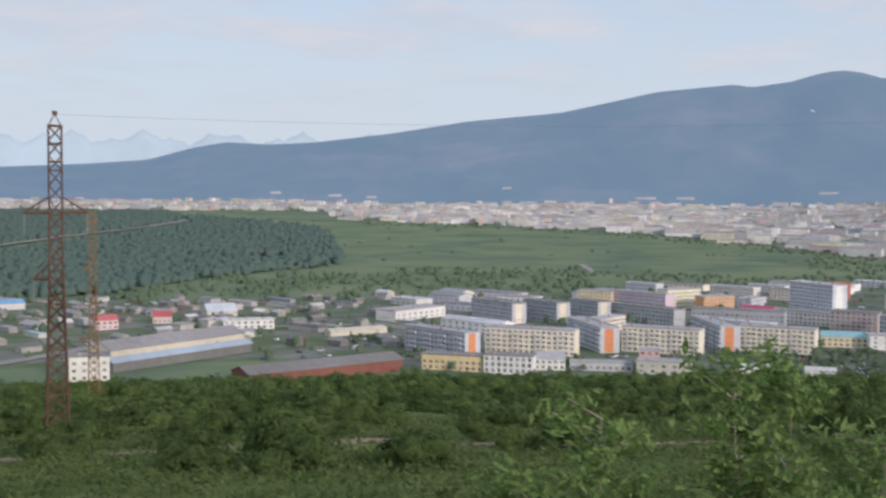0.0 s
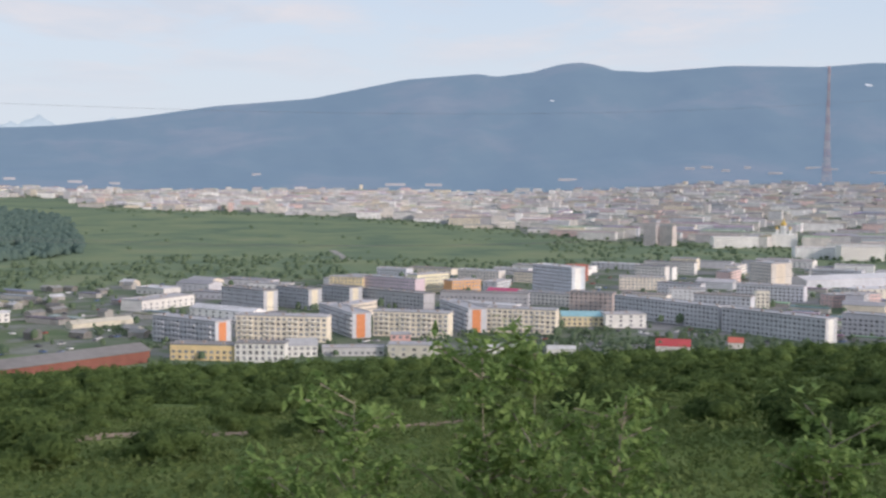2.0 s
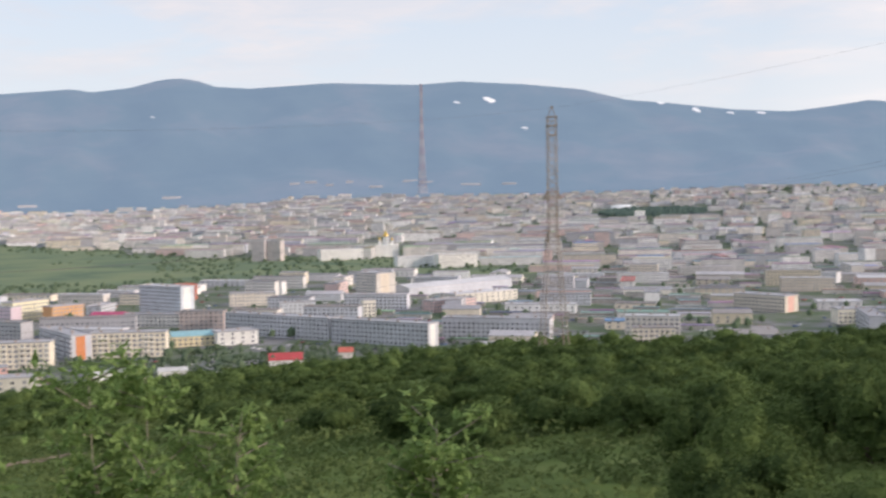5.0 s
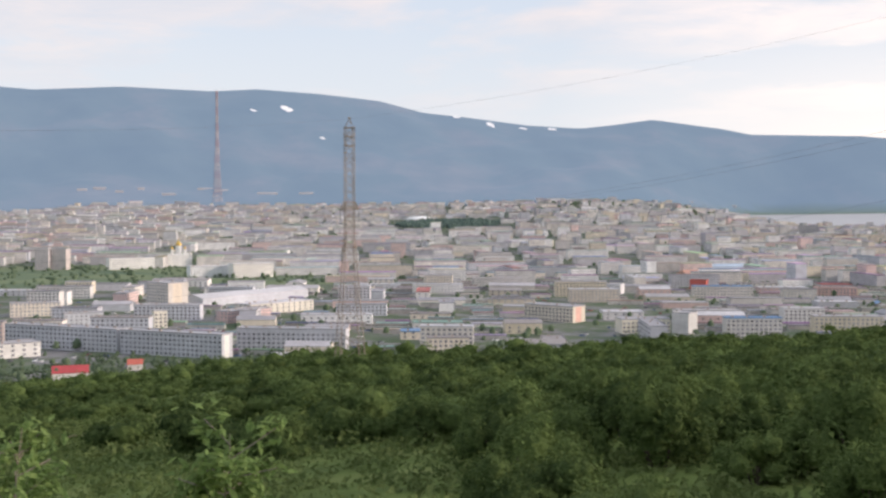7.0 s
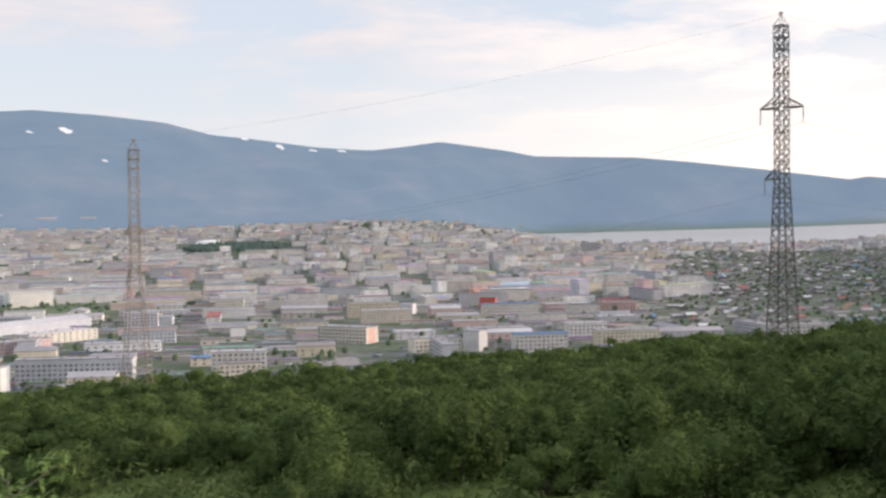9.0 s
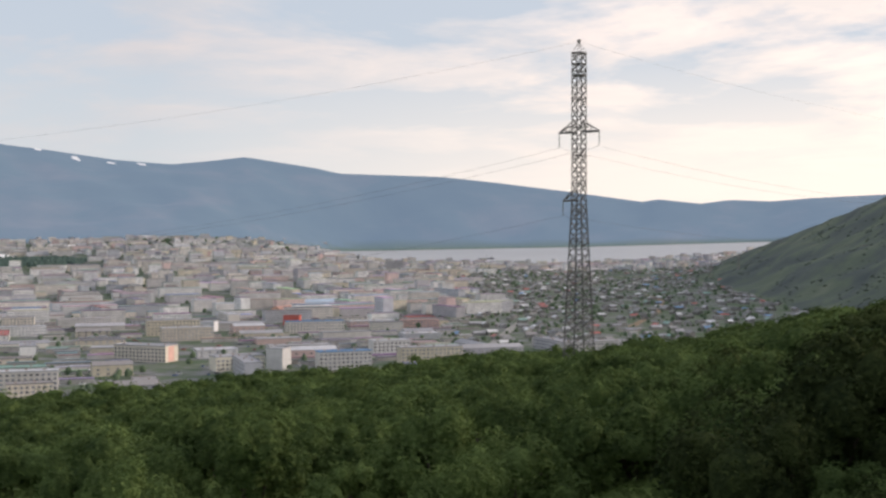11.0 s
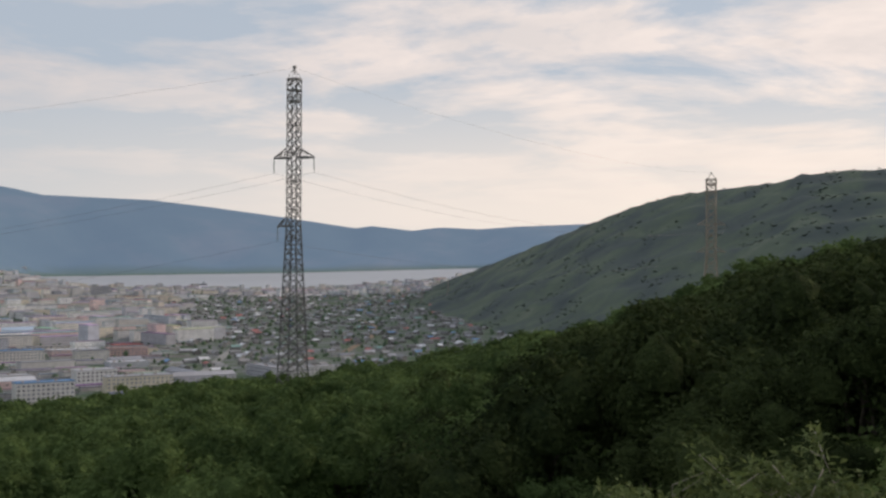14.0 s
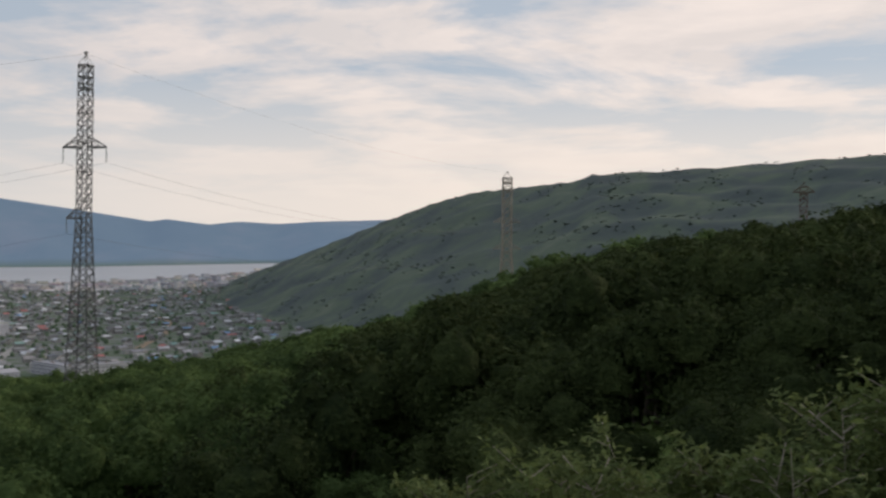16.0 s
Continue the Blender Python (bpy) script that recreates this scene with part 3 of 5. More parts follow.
def leaf_cloud(rng, count, w, h, size, lumps=7, core=1, loose=0.4, rough=0.07):
    """A bush as vertices and triangles: rounded uneven mounds of foliage, with leaves standing off their outer faces."""
    a = rng.uniform(0, 6.283, lumps)
    rr = np.sqrt(rng.rand(lumps)) * w * 0.38 * (lumps > 1)
    rad = rng.uniform(0.15, 0.27, lumps) * w * (7.0 / max(lumps, 4)) ** 0.3 if lumps > 1 else np.array([w * 0.5])
    flat = min(1.3, 1.25 * h / w)
    c = np.stack([rr * np.cos(a), rr * np.sin(a), h * rng.uniform(0.22, 0.74, lumps) * (1.1 - 1.1 * (rr / w))], 1)
    V, F, n0 = [], [], 0
    bv, bf = BALLS[max(core, 1)]
    inner = 0.84 if count else 1.0
    for k in range(lumps if core else 0):
        wave = np.sin(bv @ rng.normal(0, 3.2, 3) + rng.uniform(0, 6)) + np.sin(bv @ rng.normal(0, 5.0, 3) + rng.uniform(0, 6))
        r = rad[k] * inner * (1 + rough * wave + rng.normal(0, rough * 0.6, len(bv)))
        v = bv * r[:, None] * (1, 1, flat) + c[k]
        f = bf[(v[bf][:, :, 2].max(1) > 0.0) & (bv[bf][:, :, 2].mean(1) > -0.55)]
        V.append(v)
        F.append(f + n0)
        n0 += len(v)
    if count:
        n = count * 3
        pick = rng.randint(0, lumps, n)
        dirs = rng.normal(0, 1, (n, 3)) + (0, 0, 0.35)
        dirs /= np.linalg.norm(dirs, axis=1)[:, None]
        p = c[pick] + dirs * (rad[pick] * rng.uniform(0.80, 1.22, n))[:, None] * (1, 1, flat)
        gap = np.min(np.linalg.norm((p[:, None] - c[None]) / (1, 1, flat), axis=2) / rad[None], axis=1)
        good = np.where((gap > 0.78) & (p[:, 2] > 0.04))[0][:count]
        p, dirs = p[good], dirs[good]
        m = len(p)
        nrm = dirs + rng.normal(0, loose, (m, 3)) + (0, 0, 0.3)
        nrm /= np.linalg.norm(nrm, axis=1)[:, None]
        u = np.cross(nrm, rng.normal(0, 1, (m, 3)))
        u /= np.linalg.norm(u, axis=1)[:, None] + 1e-9
        q = np.cross(nrm, u)
        s = size * rng.uniform(0.6, 1.3, m)[:, None]
        V.append(np.stack([p - u * s, p + u * s * 0.8 + q * s * 0.5, p + u * s * 0.3 - q * s * 0.75], 1).reshape(-1, 3))
        F.append(np.arange(m * 3).reshape(-1, 3) + n0)
    return np.concatenate(V), np.concatenate(F)


def scatter_ok(rng, n, az0, az1, d0, d1):
    """Random plan points, even over the ground."""
    az = rng.uniform(az0, az1, n)
    d = np.sqrt(rng.uniform(d0 * d0, d1 * d1, n))
    return az, d


def cover(az, d):
    """How thickly bushes grow: thin on the heath below the path, thick elsewhere."""
    x, y = d * np.sin(np.radians(az)), d * np.cos(np.radians(az))
    heath = smooth((36 - az) / 14) * smooth((135 + 10 * wobble(x, y, 90, 21) - d) / 30)
    patch = smooth((0.6 * wobble(x, y, 42, 22) + 0.8 * wobble(x, y, 15, 23) + 0.35) / 0.7)
    c = np.where(az > 70, 0.85 + 0.15 * patch, np.where(az > 44, 0.16 + 0.84 * patch, 0.14 + 0.86 * patch)) * (1 - 0.86 * heath)
    return np.where(d < 11, 0, c), heath


def joined_bushes(name, rng, az, d, protos, scale, mat, label, sink=0.1):
    x, y = d * np.sin(np.radians(az)), d * np.cos(np.radians(az))
    z = ground_z(x, y)
    which = rng.randint(0, len(protos), len(az))
    turn = rng.uniform(0, 6.283, len(az))
    V, F, n0 = [], [], 0
    for k, (pv, pf) in enumerate(protos):
        m = np.where(which == k)[0]
        if not len(m):
            continue
        co, si, sc = np.cos(turn[m])[:, None], np.sin(turn[m])[:, None], scale[m][:, None]
        X = (pv[None, :, 0] * co - pv[None, :, 1] * si) * sc + x[m][:, None]
        Y = (pv[None, :, 0] * si + pv[None, :, 1] * co) * sc + y[m][:, None]
        Z = pv[None, :, 2] * sc * rng.uniform(0.8, 1.2, len(m))[:, None] + z[m][:, None] - sink
        V.append(np.stack([X, Y, Z], -1).reshape(-1, 3))
        F.append((pf[None] + (n0 + np.arange(len(m)) * len(pv))[:, None, None]).reshape(-1, 3))
        n0 += len(m) * len(pv)
    me = mesh_of(name, np.concatenate(V), np.concatenate(F), [mat], None, True)
    return tagged(new(name, me), label, "bushes", kind="stuff")


def grow_hillside():
    rng = np.random.RandomState(11)
    # far slope
    protos = [leaf_cloud(rng, 60, 4.6, 2.7, 0.38, 1, 1, 0.6, 0.16) for _ in range(8)]
    az, d = scatter_ok(rng, 21000, -29, 50, 240, 640)
    c, _ = cover(az, d)
    x, y = d * np.sin(np.radians(az)), d * np.cos(np.radians(az))
    keep = (rng.rand(len(az)) < c * 0.62) & (land(az, d)[2] > 0.5) & (d < lookup(CREST_D, az) + 110)
    az, d = az[keep], d[keep]
    joined_bushes("bushes", rng, az, d, protos, rng.uniform(0.6, 1.35, len(az)), M_LEAF, "dense green bushes far down the slope")
    # middle slope: separate mounds with heath between them
    for lo, hi, count, tries, leaf, lumps in ((54, 112, 1000, 2000, 0.13, 10), (112, 242, 260, 5600, 0.22, 7)):
        protos = [leaf_cloud(rng, count, 4.7, 2.3, leaf, lumps, 1, 0.5, 0.14) for _ in range(10)]
        az, d = scatter_ok(rng, tries, -29, 110, lo, hi)
        c, _ = cover(az, d)
        keep = (rng.rand(len(az)) < c * np.where(az > 72, 0.8, 0.7)) & (d < lookup(CREST_D, az) + 50)
        az, d = az[keep], d[keep]
        size = rng.uniform(0.40, 1.0, len(az)) ** 1.4 * 1.42
        # bushes beyond these bearings take the leaf with shade painted in
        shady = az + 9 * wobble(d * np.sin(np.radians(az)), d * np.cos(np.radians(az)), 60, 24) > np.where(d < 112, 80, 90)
        for pick, mat, label in ((~shady, M_LEAF, "dense green alder bushes on the hillside"), (shady, M_ALDER_SHADED, "dark green alder thicket along the crest, shade in its colour")):
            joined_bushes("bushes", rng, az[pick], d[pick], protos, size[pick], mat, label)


grow_hillside()


# ---- town ----
def town_mesh(name, specs, label):
    """Joined far buildings. specs: x, y, z, length, depth, height, turn, wall tint, roof tint, pitched."""
    V, F, S, T, UV = [], [], [], [], []
    for x, y, z, L, W, H, turn, wall, roof, pitched in specs:
        c, s = math.cos(turn), math.sin(turn)

        def w(a, b, h):
            return (x + a * c - b * s, y + a * s + b * c, z + h)
        l, q = L / 2, W / 2
        ring = ((-l, -q), (l, -q), (l, q), (-l, q))
        i0 = len(V)
        V += [w(a, b, -3) for a, b in ring] + [w(a, b, H) for a, b in ring]
        for k in range(4):
            j = (k + 1) % 4
            F.append((i0 + k, i0 + j, i0 + 4 + j, i0 + 4 + k))
            S.append(0 if H > 6 and not pitched else 1)
            T.append(wall)
            span = (L if k % 2 == 0 else W)
            # end walls of panel blocks are blank
            o = 0.0 if k % 2 == 0 or W > 14 else 0.35
            sp = span if o == 0 else 0.5
            UV += [(o, -3.0), (o + sp, -3.0), (o + sp, H), (o, H)]
        i1 = len(V)
        e = 0.35
        if pitched:
            rh = pitched
            V += [w(-l - e, -q - e, H - 0.1), w(l + e, -q - e, H - 0.1), w(l + e, q + e, H - 0.1), w(-l - e, q + e, H - 0.1), w(-l - e, 0, H + rh), w(l + e, 0, H + rh)]
            F += [(i1, i1 + 1, i1 + 5, i1 + 4), (i1 + 2, i1 + 3, i1 + 4, i1 + 5)]
            S += [2, 2]
            T += [roof, roof]
            UV += [(0, 0)] * 8
            F += [(i1 + 1, i1 + 2, i1 + 5, i1 + 5), (i1 + 3, i1, i1 + 4, i1 + 4)]
            S += [1, 1]
            T += [wall, wall]
            UV += [(0, 0)] * 8
        else:
            V += [w(a * 1.004, b * 1.02, H) for a, b in ring] + [w(a * 1.004, b * 1.02, H + 0.7) for a, b in ring]
            F += [(i1 + 4, i1 + 5, i1 + 6, i1 + 7)]
            S += [2]
            T += [roof]
            UV += [(0, 0)] * 4
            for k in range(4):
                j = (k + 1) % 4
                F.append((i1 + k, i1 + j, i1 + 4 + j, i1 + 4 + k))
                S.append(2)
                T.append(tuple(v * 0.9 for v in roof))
                UV += [(0, 0)] * 4
    tris = [i for i, f in enumerate(F) if f[2] == f[3]]
    me = bpy.data.meshes.new(name)
    me.from_pydata(V, [], [f[:3] if f[2] == f[3] else f for f in F])
    for m in (M_FACADE, M_WALL, M_ROOF):
        me.materials.append(m)
    me.polygons.foreach_set("material_index", S)
    at = me.attributes.new("tint", "FLOAT_COLOR", "FACE")
    at.data.foreach_set("color", np.array([(*t, 1) for t in T], np.float32).ravel())
    uv = me.uv_layers.new(name="metres")
    dropped = set(tris)
    flat = []
    for i in range(len(F)):
        q = UV[i * 4:i * 4 + 4]
        flat += q[:3] if i in dropped else q
    uv.data.foreach_set("uv", np.array(flat, np.float32).ravel())
    return tagged(new(name, me), label, "buildings", kind="stuff")


GRID = radians(-38)


def lots(rng, du, dv, jitter=0.2):
    """Centres of building lots on the town's street grid, with bearing and distance."""
    n = int(4200 / min(du, dv))
    u, v = np.meshgrid(np.arange(-n, n) * du, np.arange(-n, n) * dv)
    u, v = u.ravel() + rng.uniform(-jitter, jitter, u.size) * du, v.ravel() + rng.uniform(-jitter, jitter, u.size) * dv
    x, y = u * math.cos(GRID) - v * math.sin(GRID), u * math.sin(GRID) + v * math.cos(GRID)
    az, d = np.degrees(np.arctan2(x, y)), np.hypot(x, y)
    m = (az > -27) & (az < 80) & (d > 600) & (d < 3420)
    az, d, x, y = az[m], d[m], x[m], y[m]
    zone = land(az, d)[1]
    return az, d, x, y, zone


CREAM, GREY, WHITE, YELLOW = (0.80, 0.73, 0.61), (0.56, 0.57, 0.62), (0.80, 0.79, 0.77), (0.76, 0.64, 0.40)
FLAT_GREY, DARK_ROOF, LIGHT_ROOF = (0.42, 0.42, 0.45), (0.28, 0.275, 0.285), (0.60, 0.60, 0.63)
# the lavender and whitened tints carry some of the town's haze
WALLS = ((0.70, 0.68, 0.67), (0.78, 0.76, 0.74), (0.62, 0.63, 0.68), (0.78, 0.70, 0.60), (0.82, 0.74, 0.60), (0.58, 0.58, 0.62), (0.76, 0.58, 0.55),
         (0.66, 0.64, 0.68), (0.86, 0.85, 0.84), (0.68, 0.64, 0.60), (0.88, 0.87, 0.87), (0.62, 0.64, 0.69), (0.85, 0.80, 0.74))
ROOFS = ((0.36, 0.36, 0.39), (0.30, 0.30, 0.33), (0.42, 0.41, 0.43), (0.48, 0.47, 0.50), (0.34, 0.32, 0.32), (0.58, 0.58, 0.61), (0.46, 0.18, 0.17), (0.20, 0.33, 0.52), (0.27, 0.40, 0.36))


@functools.lru_cache(None)
def paint(r, g, b, rough=0.85):
    return plain("paint", (r, g, b), rough, 0.0, 0.16, 0.25)


def piece_mesh(name, x0, y0, z0, x1, y1, z1, mat):
    bm = bmesh.new()
    box(bm, x0, y0, z0, x1, y1, z1)
    me = bpy.data.meshes.new(name)
    bm.to_mesh(me)
    bm.free()
    me.materials.append(mat)
    return me


WINDOW = piece_mesh("window", -0.85, -0.05, 0, 0.85, 0.06, 1.45, M_WINDOW)
BIG_WINDOW = piece_mesh("window", -0.75, -0.05, 0, 0.75, 0.06, 1.9, M_WINDOW)
BALCONY = piece_mesh("balcony", -1.55, -1.15, 0, 1.55, 0.0, 1.05, paint(0.78, 0.74, 0.66))
BALCONY_GREY = piece_mesh("balcony", -1.55, -1.15, 0, 1.55, 0.0, 1.05, paint(0.56, 0.56, 0.60))
VENT = piece_mesh("roof_vent", -0.8, -0.5, 0, 0.8, 0.5, 1.3, paint(0.42, 0.36, 0.33))
TAKEN = []


def building(name, p, q, depth, height, wall, roof, label, category, windows="joined", storey=2.8, pitched=0.0, balconies=False, stripe=None, group="", eaves=0.25, column=3.2, win=None):
    """A building whose front runs from p to q (bearing, distance), with its walls, roof, windows and balconies as parts."""
    a, b = spot(*p), spot(*q)
    z = min(a.z, b.z)
    along = Vector((b.x - a.x, b.y - a.y, 0))
    L = along.length
    turn = math.atan2(along.y, along.x)
    ob = new(name)
    ob.matrix_world = Matrix.Translation((a.x, a.y, z)) @ Matrix.Rotation(turn, 4, "Z")
    tagged(ob, label, category, group)
    mid = (a + b) / 2 + Vector((-math.sin(turn), math.cos(turn), 0)) * depth / 2
    TAKEN.append((mid.x, mid.y, max(L, depth) / 2, a.x, a.y, b.x, b.y))
    bm = bmesh.new()
    box(bm, 0, 0, -4, L, depth, height)
    if pitched:
        for x in (0.02, L - 0.02):
            vs = [bm.verts.new(c) for c in ((x, 0, height), (x, depth, height), (x, depth / 2, height + pitched - 0.1))]
            bm.faces.new(vs)
    part("wall", bm, paint(*wall), ob)
    bm = bmesh.new()
    e = eaves
    if pitched:
        for s0, s1 in ((-e, depth / 2), (depth + e, depth / 2)):
            lo, hi = height - 0.15, height + pitched
            v = [bm.verts.new(c) for c in ((-e, s0, lo), (L + e, s0, lo), (L + e, s1, hi), (-e, s1, hi), (-e, s0, lo + 0.3), (L + e, s0, lo + 0.3), (L + e, s1, hi + 0.3), (-e, s1, hi + 0.3))]
            for f in ((0, 1, 2, 3), (4, 5, 6, 7), (0, 1, 5, 4), (1, 2, 6, 5), (3, 0, 4, 7)):
                bm.faces.new([v[i] for i in f])
        bmesh.ops.recalc_face_normals(bm, faces=bm.faces)
    else:
        box(bm, -e, -e, height, L + e, depth + e, height + 0.25)
        for x0, y0, x1, y1 in ((-e, -e, L + e, 0.1), (-e, depth - 0.1, L + e, depth + e), (-e, 0.1, 0.1, depth - 0.1), (L - 0.1, 0.1, L + e, depth - 0.1)):
            box(bm, x0, y0, height + 0.25, x1, y1, height + 0.75)
    part("roof", bm, paint(*roof), ob)
    if windows == "joined" and min(p[1], q[1]) < 860:
        windows = "each"
    rows = max(1, int(height / storey + 0.1)) if windows else 0
    cols = max(1, int(L / column))
    step = L / cols
    ends = max(1, int(depth / 4.5))
    w = win or WINDOW
    if windows == "each":
        for r in range(rows):
            zz = r * storey + 0.95
            for c in range(cols):
                if balconies and c % 4 in (1, 2) and r > 0:
                    shared("balcony", BALCONY if wall[0] > 0.6 else BALCONY_GREY, ob, pose((c + 0.5) * step, 0, zz - 0.9))
                shared("window", w, ob, pose((c + 0.5) * step, 0, zz))
    elif windows == "joined":
        bm = bmesh.new()
        for r in range(rows):
            zz = r * storey + 0.95
            for c in range(cols):
                box(bm, (c + 0.5) * step - 0.8, -0.05, zz, (c + 0.5) * step + 0.8, 0.02, zz + 1.4)
            if not stripe and height < 12:
                for c in range(ends):
                    y = (c + 0.5) * depth / ends
                    box(bm, -0.05, y - 0.7, zz, 0.02, y + 0.7, zz + 1.4)
        if rows:
            tagged(part("windows", bm, M_WINDOW, ob), kind="stuff")
    if stripe:
        for k, x in enumerate((0.0, L)):
            bm = bmesh.new()
            s = -1 if k == 0 else 1
            box(bm, min(x, x + s * 0.06), depth * 0.22, 0.3, max(x, x + s * 0.06), depth * 0.68, height - 0.4)
            part("end_panel", bm, paint(*stripe), ob, "orange painted end panel")
    if not pitched and L > 18 and windows:
        for k in range(int(L / 11)):
            shared("roof_vent", VENT, ob, pose(5 + k * 11, depth * (0.35 + 0.3 * (k % 2)), height + 0.2))
    return ob


# ---- the near quarter, block by block ----
FIVE = "five-storey panel block"
building("apartment_block", (-5.29, 682), (-2.31, 644), 12, 14.6, GREY, FLAT_GREY, "grey five-storey panel block with an orange end stripe", FIVE, "each", balconies=True, stripe=(0.66, 0.27, 0.13), group="panel blocks")
building("apartment_block", (-1.31, 676), (3.13, 662), 12, 14.6, CREAM, FLAT_GREY, "cream five-storey panel block with balcony columns", FIVE, "each", balconies=True, group="panel blocks")
building("apartment_block", (2.75, 735), (4.39, 679), 12, 14.6, GREY, FLAT_GREY, "grey five-storey panel block with an orange end stripe", FIVE, "each", balconies=True, stripe=(0.66, 0.27, 0.13), group="panel blocks")
building("apartment_block", (5.43, 692), (9.18, 680), 12, 14.6, CREAM, FLAT_GREY, "cream five-storey panel block with balcony columns", FIVE, "each", balconies=True, group="panel blocks")
building("apartment_block", (8.75, 760), (10.17, 704), 12, 14.6, GREY, FLAT_GREY, "grey five-storey panel block with an orange end stripe", FIVE, "each", balconies=True, stripe=(0.66, 0.27, 0.13), group="panel blocks")
building("apartment_block", (11.07, 712), (14.53, 704), 12, 14.6, CREAM, FLAT_GREY, "cream five-storey panel block with balcony columns", FIVE, "each", balconies=True, group="panel blocks")
for p, q in (((-2.01, 855), (0.03, 818)), ((0.62, 855), (2.23, 828)), ((2.85, 862), (4.26, 840))):
    building("apartment_block", p, q, 13, 14.4, (0.50, 0.51, 0.55), DARK_ROOF, "grey panel block with a blank cream end wall", FIVE, "each", group="panel blocks", stripe=(0.74, 0.68, 0.55))
building("apartment_block", (4.70, 857), (7.94, 814), 12, 12.5, (0.48, 0.48, 0.51), DARK_ROOF, "long grey panel block with a dark roof", FIVE, "each", group="panel blocks")
building("apartment_block", (8.77, 823), (13.12, 812), 12, 13.5, (0.42, 0.42, 0.45), DARK_ROOF, "long dark grey panel block with a flat roof", FIVE, "joined", group="panel blocks")
building("apartment_block", (3.27, 972), (4.90, 962), 13, 11.5, YELLOW, FLAT_GREY, "yellow four-storey block with a flat roof", "apartment block")
building("apartment_block", (4.90, 967), (7.52, 933), 13, 12.5, (0.62, 0.52, 0.58), FLAT_GREY, "pale mauve four-storey block with a flat roof", "apartment block")
building("apartment_block", (7.62, 942), (9.20, 966), 13, 15.5, (0.78, 0.74, 0.55), FLAT_GREY, "pale yellow five-storey block with flat roof", "apartment block")
building("apartment_block", (9.35, 929), (10.79, 946), 12, 12.0, (0.72, 0.42, 0.22), FLAT_GREY, "orange four-storey block with a flat roof", "apartment block")
building("market_hall", (10.96, 910), (12.48, 900), 20, 5.0, (0.70, 0.62, 0.58), (0.50, 0.10, 0.20), "low hall under a crimson metal roof", "hall", pitched=3.0)
building("tower_block", (13.35, 939), (15.29, 904), 14, 25.5, (0.62, 0.66, 0.72), LIGHT_ROOF, "tall pale blue block with a white end wall", "apartment block", "each", stripe=(0.84, 0.84, 0.82))
building("brick_house", (15.18, 1081), (16.08, 1087), 14, 14.0, (0.66, 0.22, 0.15), (0.50, 0.20, 0.16), "bright red brick building with a flat roof", "building")
building("office", (-4.47, 609), (-1.43, 599), 11, 8.0, (0.78, 0.62, 0.36), DARK_ROOF, "faded yellow two-storey office with a dark roof", "office", "each", group="roadside offices")
building("abandoned_block", (-1.38, 597), (1.06, 592), 11, 9.4, WHITE, DARK_ROOF, "white three-storey building with empty black windows", "building", "each", storey=3.0, column=3.0, win=BIG_WINDOW)
building("house", (1.12, 610), (2.68, 610), 13, 6.0, WHITE, (0.46, 0.46, 0.48), "white house under a grey pitched roof", "house", "each", pitched=3.0)
building("shed", (2.90, 612), (5.97, 612), 9, 4.2, (0.56, 0.56, 0.58), FLAT_GREY, "long low grey workshop with white bays", "shed")
building("shed", (6.17, 606), (8.81, 604), 12, 6.6, (0.58, 0.56, 0.50), FLAT_GREY, "weathered concrete shed with small windows", "shed", "each", column=5)
building("house", (6.3, 632), (7.3, 632), 9, 8.5, (0.74, 0.47, 0.43), FLAT_GREY, "small pink plastered house behind a shed", "house")
building("house", (11.17, 613), (12.84, 617), 8, 4.6, (0.84, 0.84, 0.83), (0.62, 0.62, 0.63), "small white house with a chimney", "house", "each", pitched=1.6)
building("house", (14.11, 616), (15.52, 616), 8, 4.0, WHITE, (0.60, 0.60, 0.60), "small white house with a pale roof", "house", "each", pitched=1.4)
building("apartment_block", (17.38, 806), (22.40, 748), 12, 14.4, (0.56, 0.57, 0.61), FLAT_GREY, "very long pale grey panel block", FIVE, "each", group="panel blocks")
building("apartment_block", (22.56, 746), (27.36, 704), 12, 14.4, (0.56, 0.57, 0.61), FLAT_GREY, "very long pale grey panel block with a white end", FIVE, "each", group="panel blocks", stripe=(0.80, 0.80, 0.78))
building("apartment_block", (28.08, 749), (33.4, 733), 12, 13.5, (0.58, 0.58, 0.62), FLAT_GREY, "long pale grey panel block below the slope", FIVE, "each", group="panel blocks")
building("slab_block", (23.82, 1048), (24.83, 1029), 24, 23.5, (0.66, 0.62, 0.58), FLAT_GREY, "big grey nine-storey slab with a cream end", "apartment block", stripe=(0.74, 0.66, 0.56))
building("market_hall", (14.81, 745), (16.90, 748), 16, 6.5, (0.74, 0.64, 0.42), (0.30, 0.52, 0.58), "yellow hall under a turquoise metal roof", "hall", pitched=2.5)
building("shop", (16.98, 741), (18.95, 748), 14, 8.5, (0.80, 0.79, 0.77), FLAT_GREY, "white box-shaped shop with a flat roof", "shop", "joined", column=6)
building("apartment_block", (15.18, 830), (17.30, 823), 13, 14.0, (0.52, 0.44, 0.42), DARK_ROOF, "brown-grey five-storey block with dark roof", FIVE)
building("apartment_block", (20.01, 891), (21.81, 894), 12, 12.0, (0.62, 0.64, 0.68), FLAT_GREY, "pale blue-grey four-storey block with flat roof", "apartment block")
building("apartment_block", (17.63, 1004), (19.86, 1006), 12, 11.0, (0.74, 0.68, 0.60), FLAT_GREY, "cream four-storey block with flat roof", "apartment block")
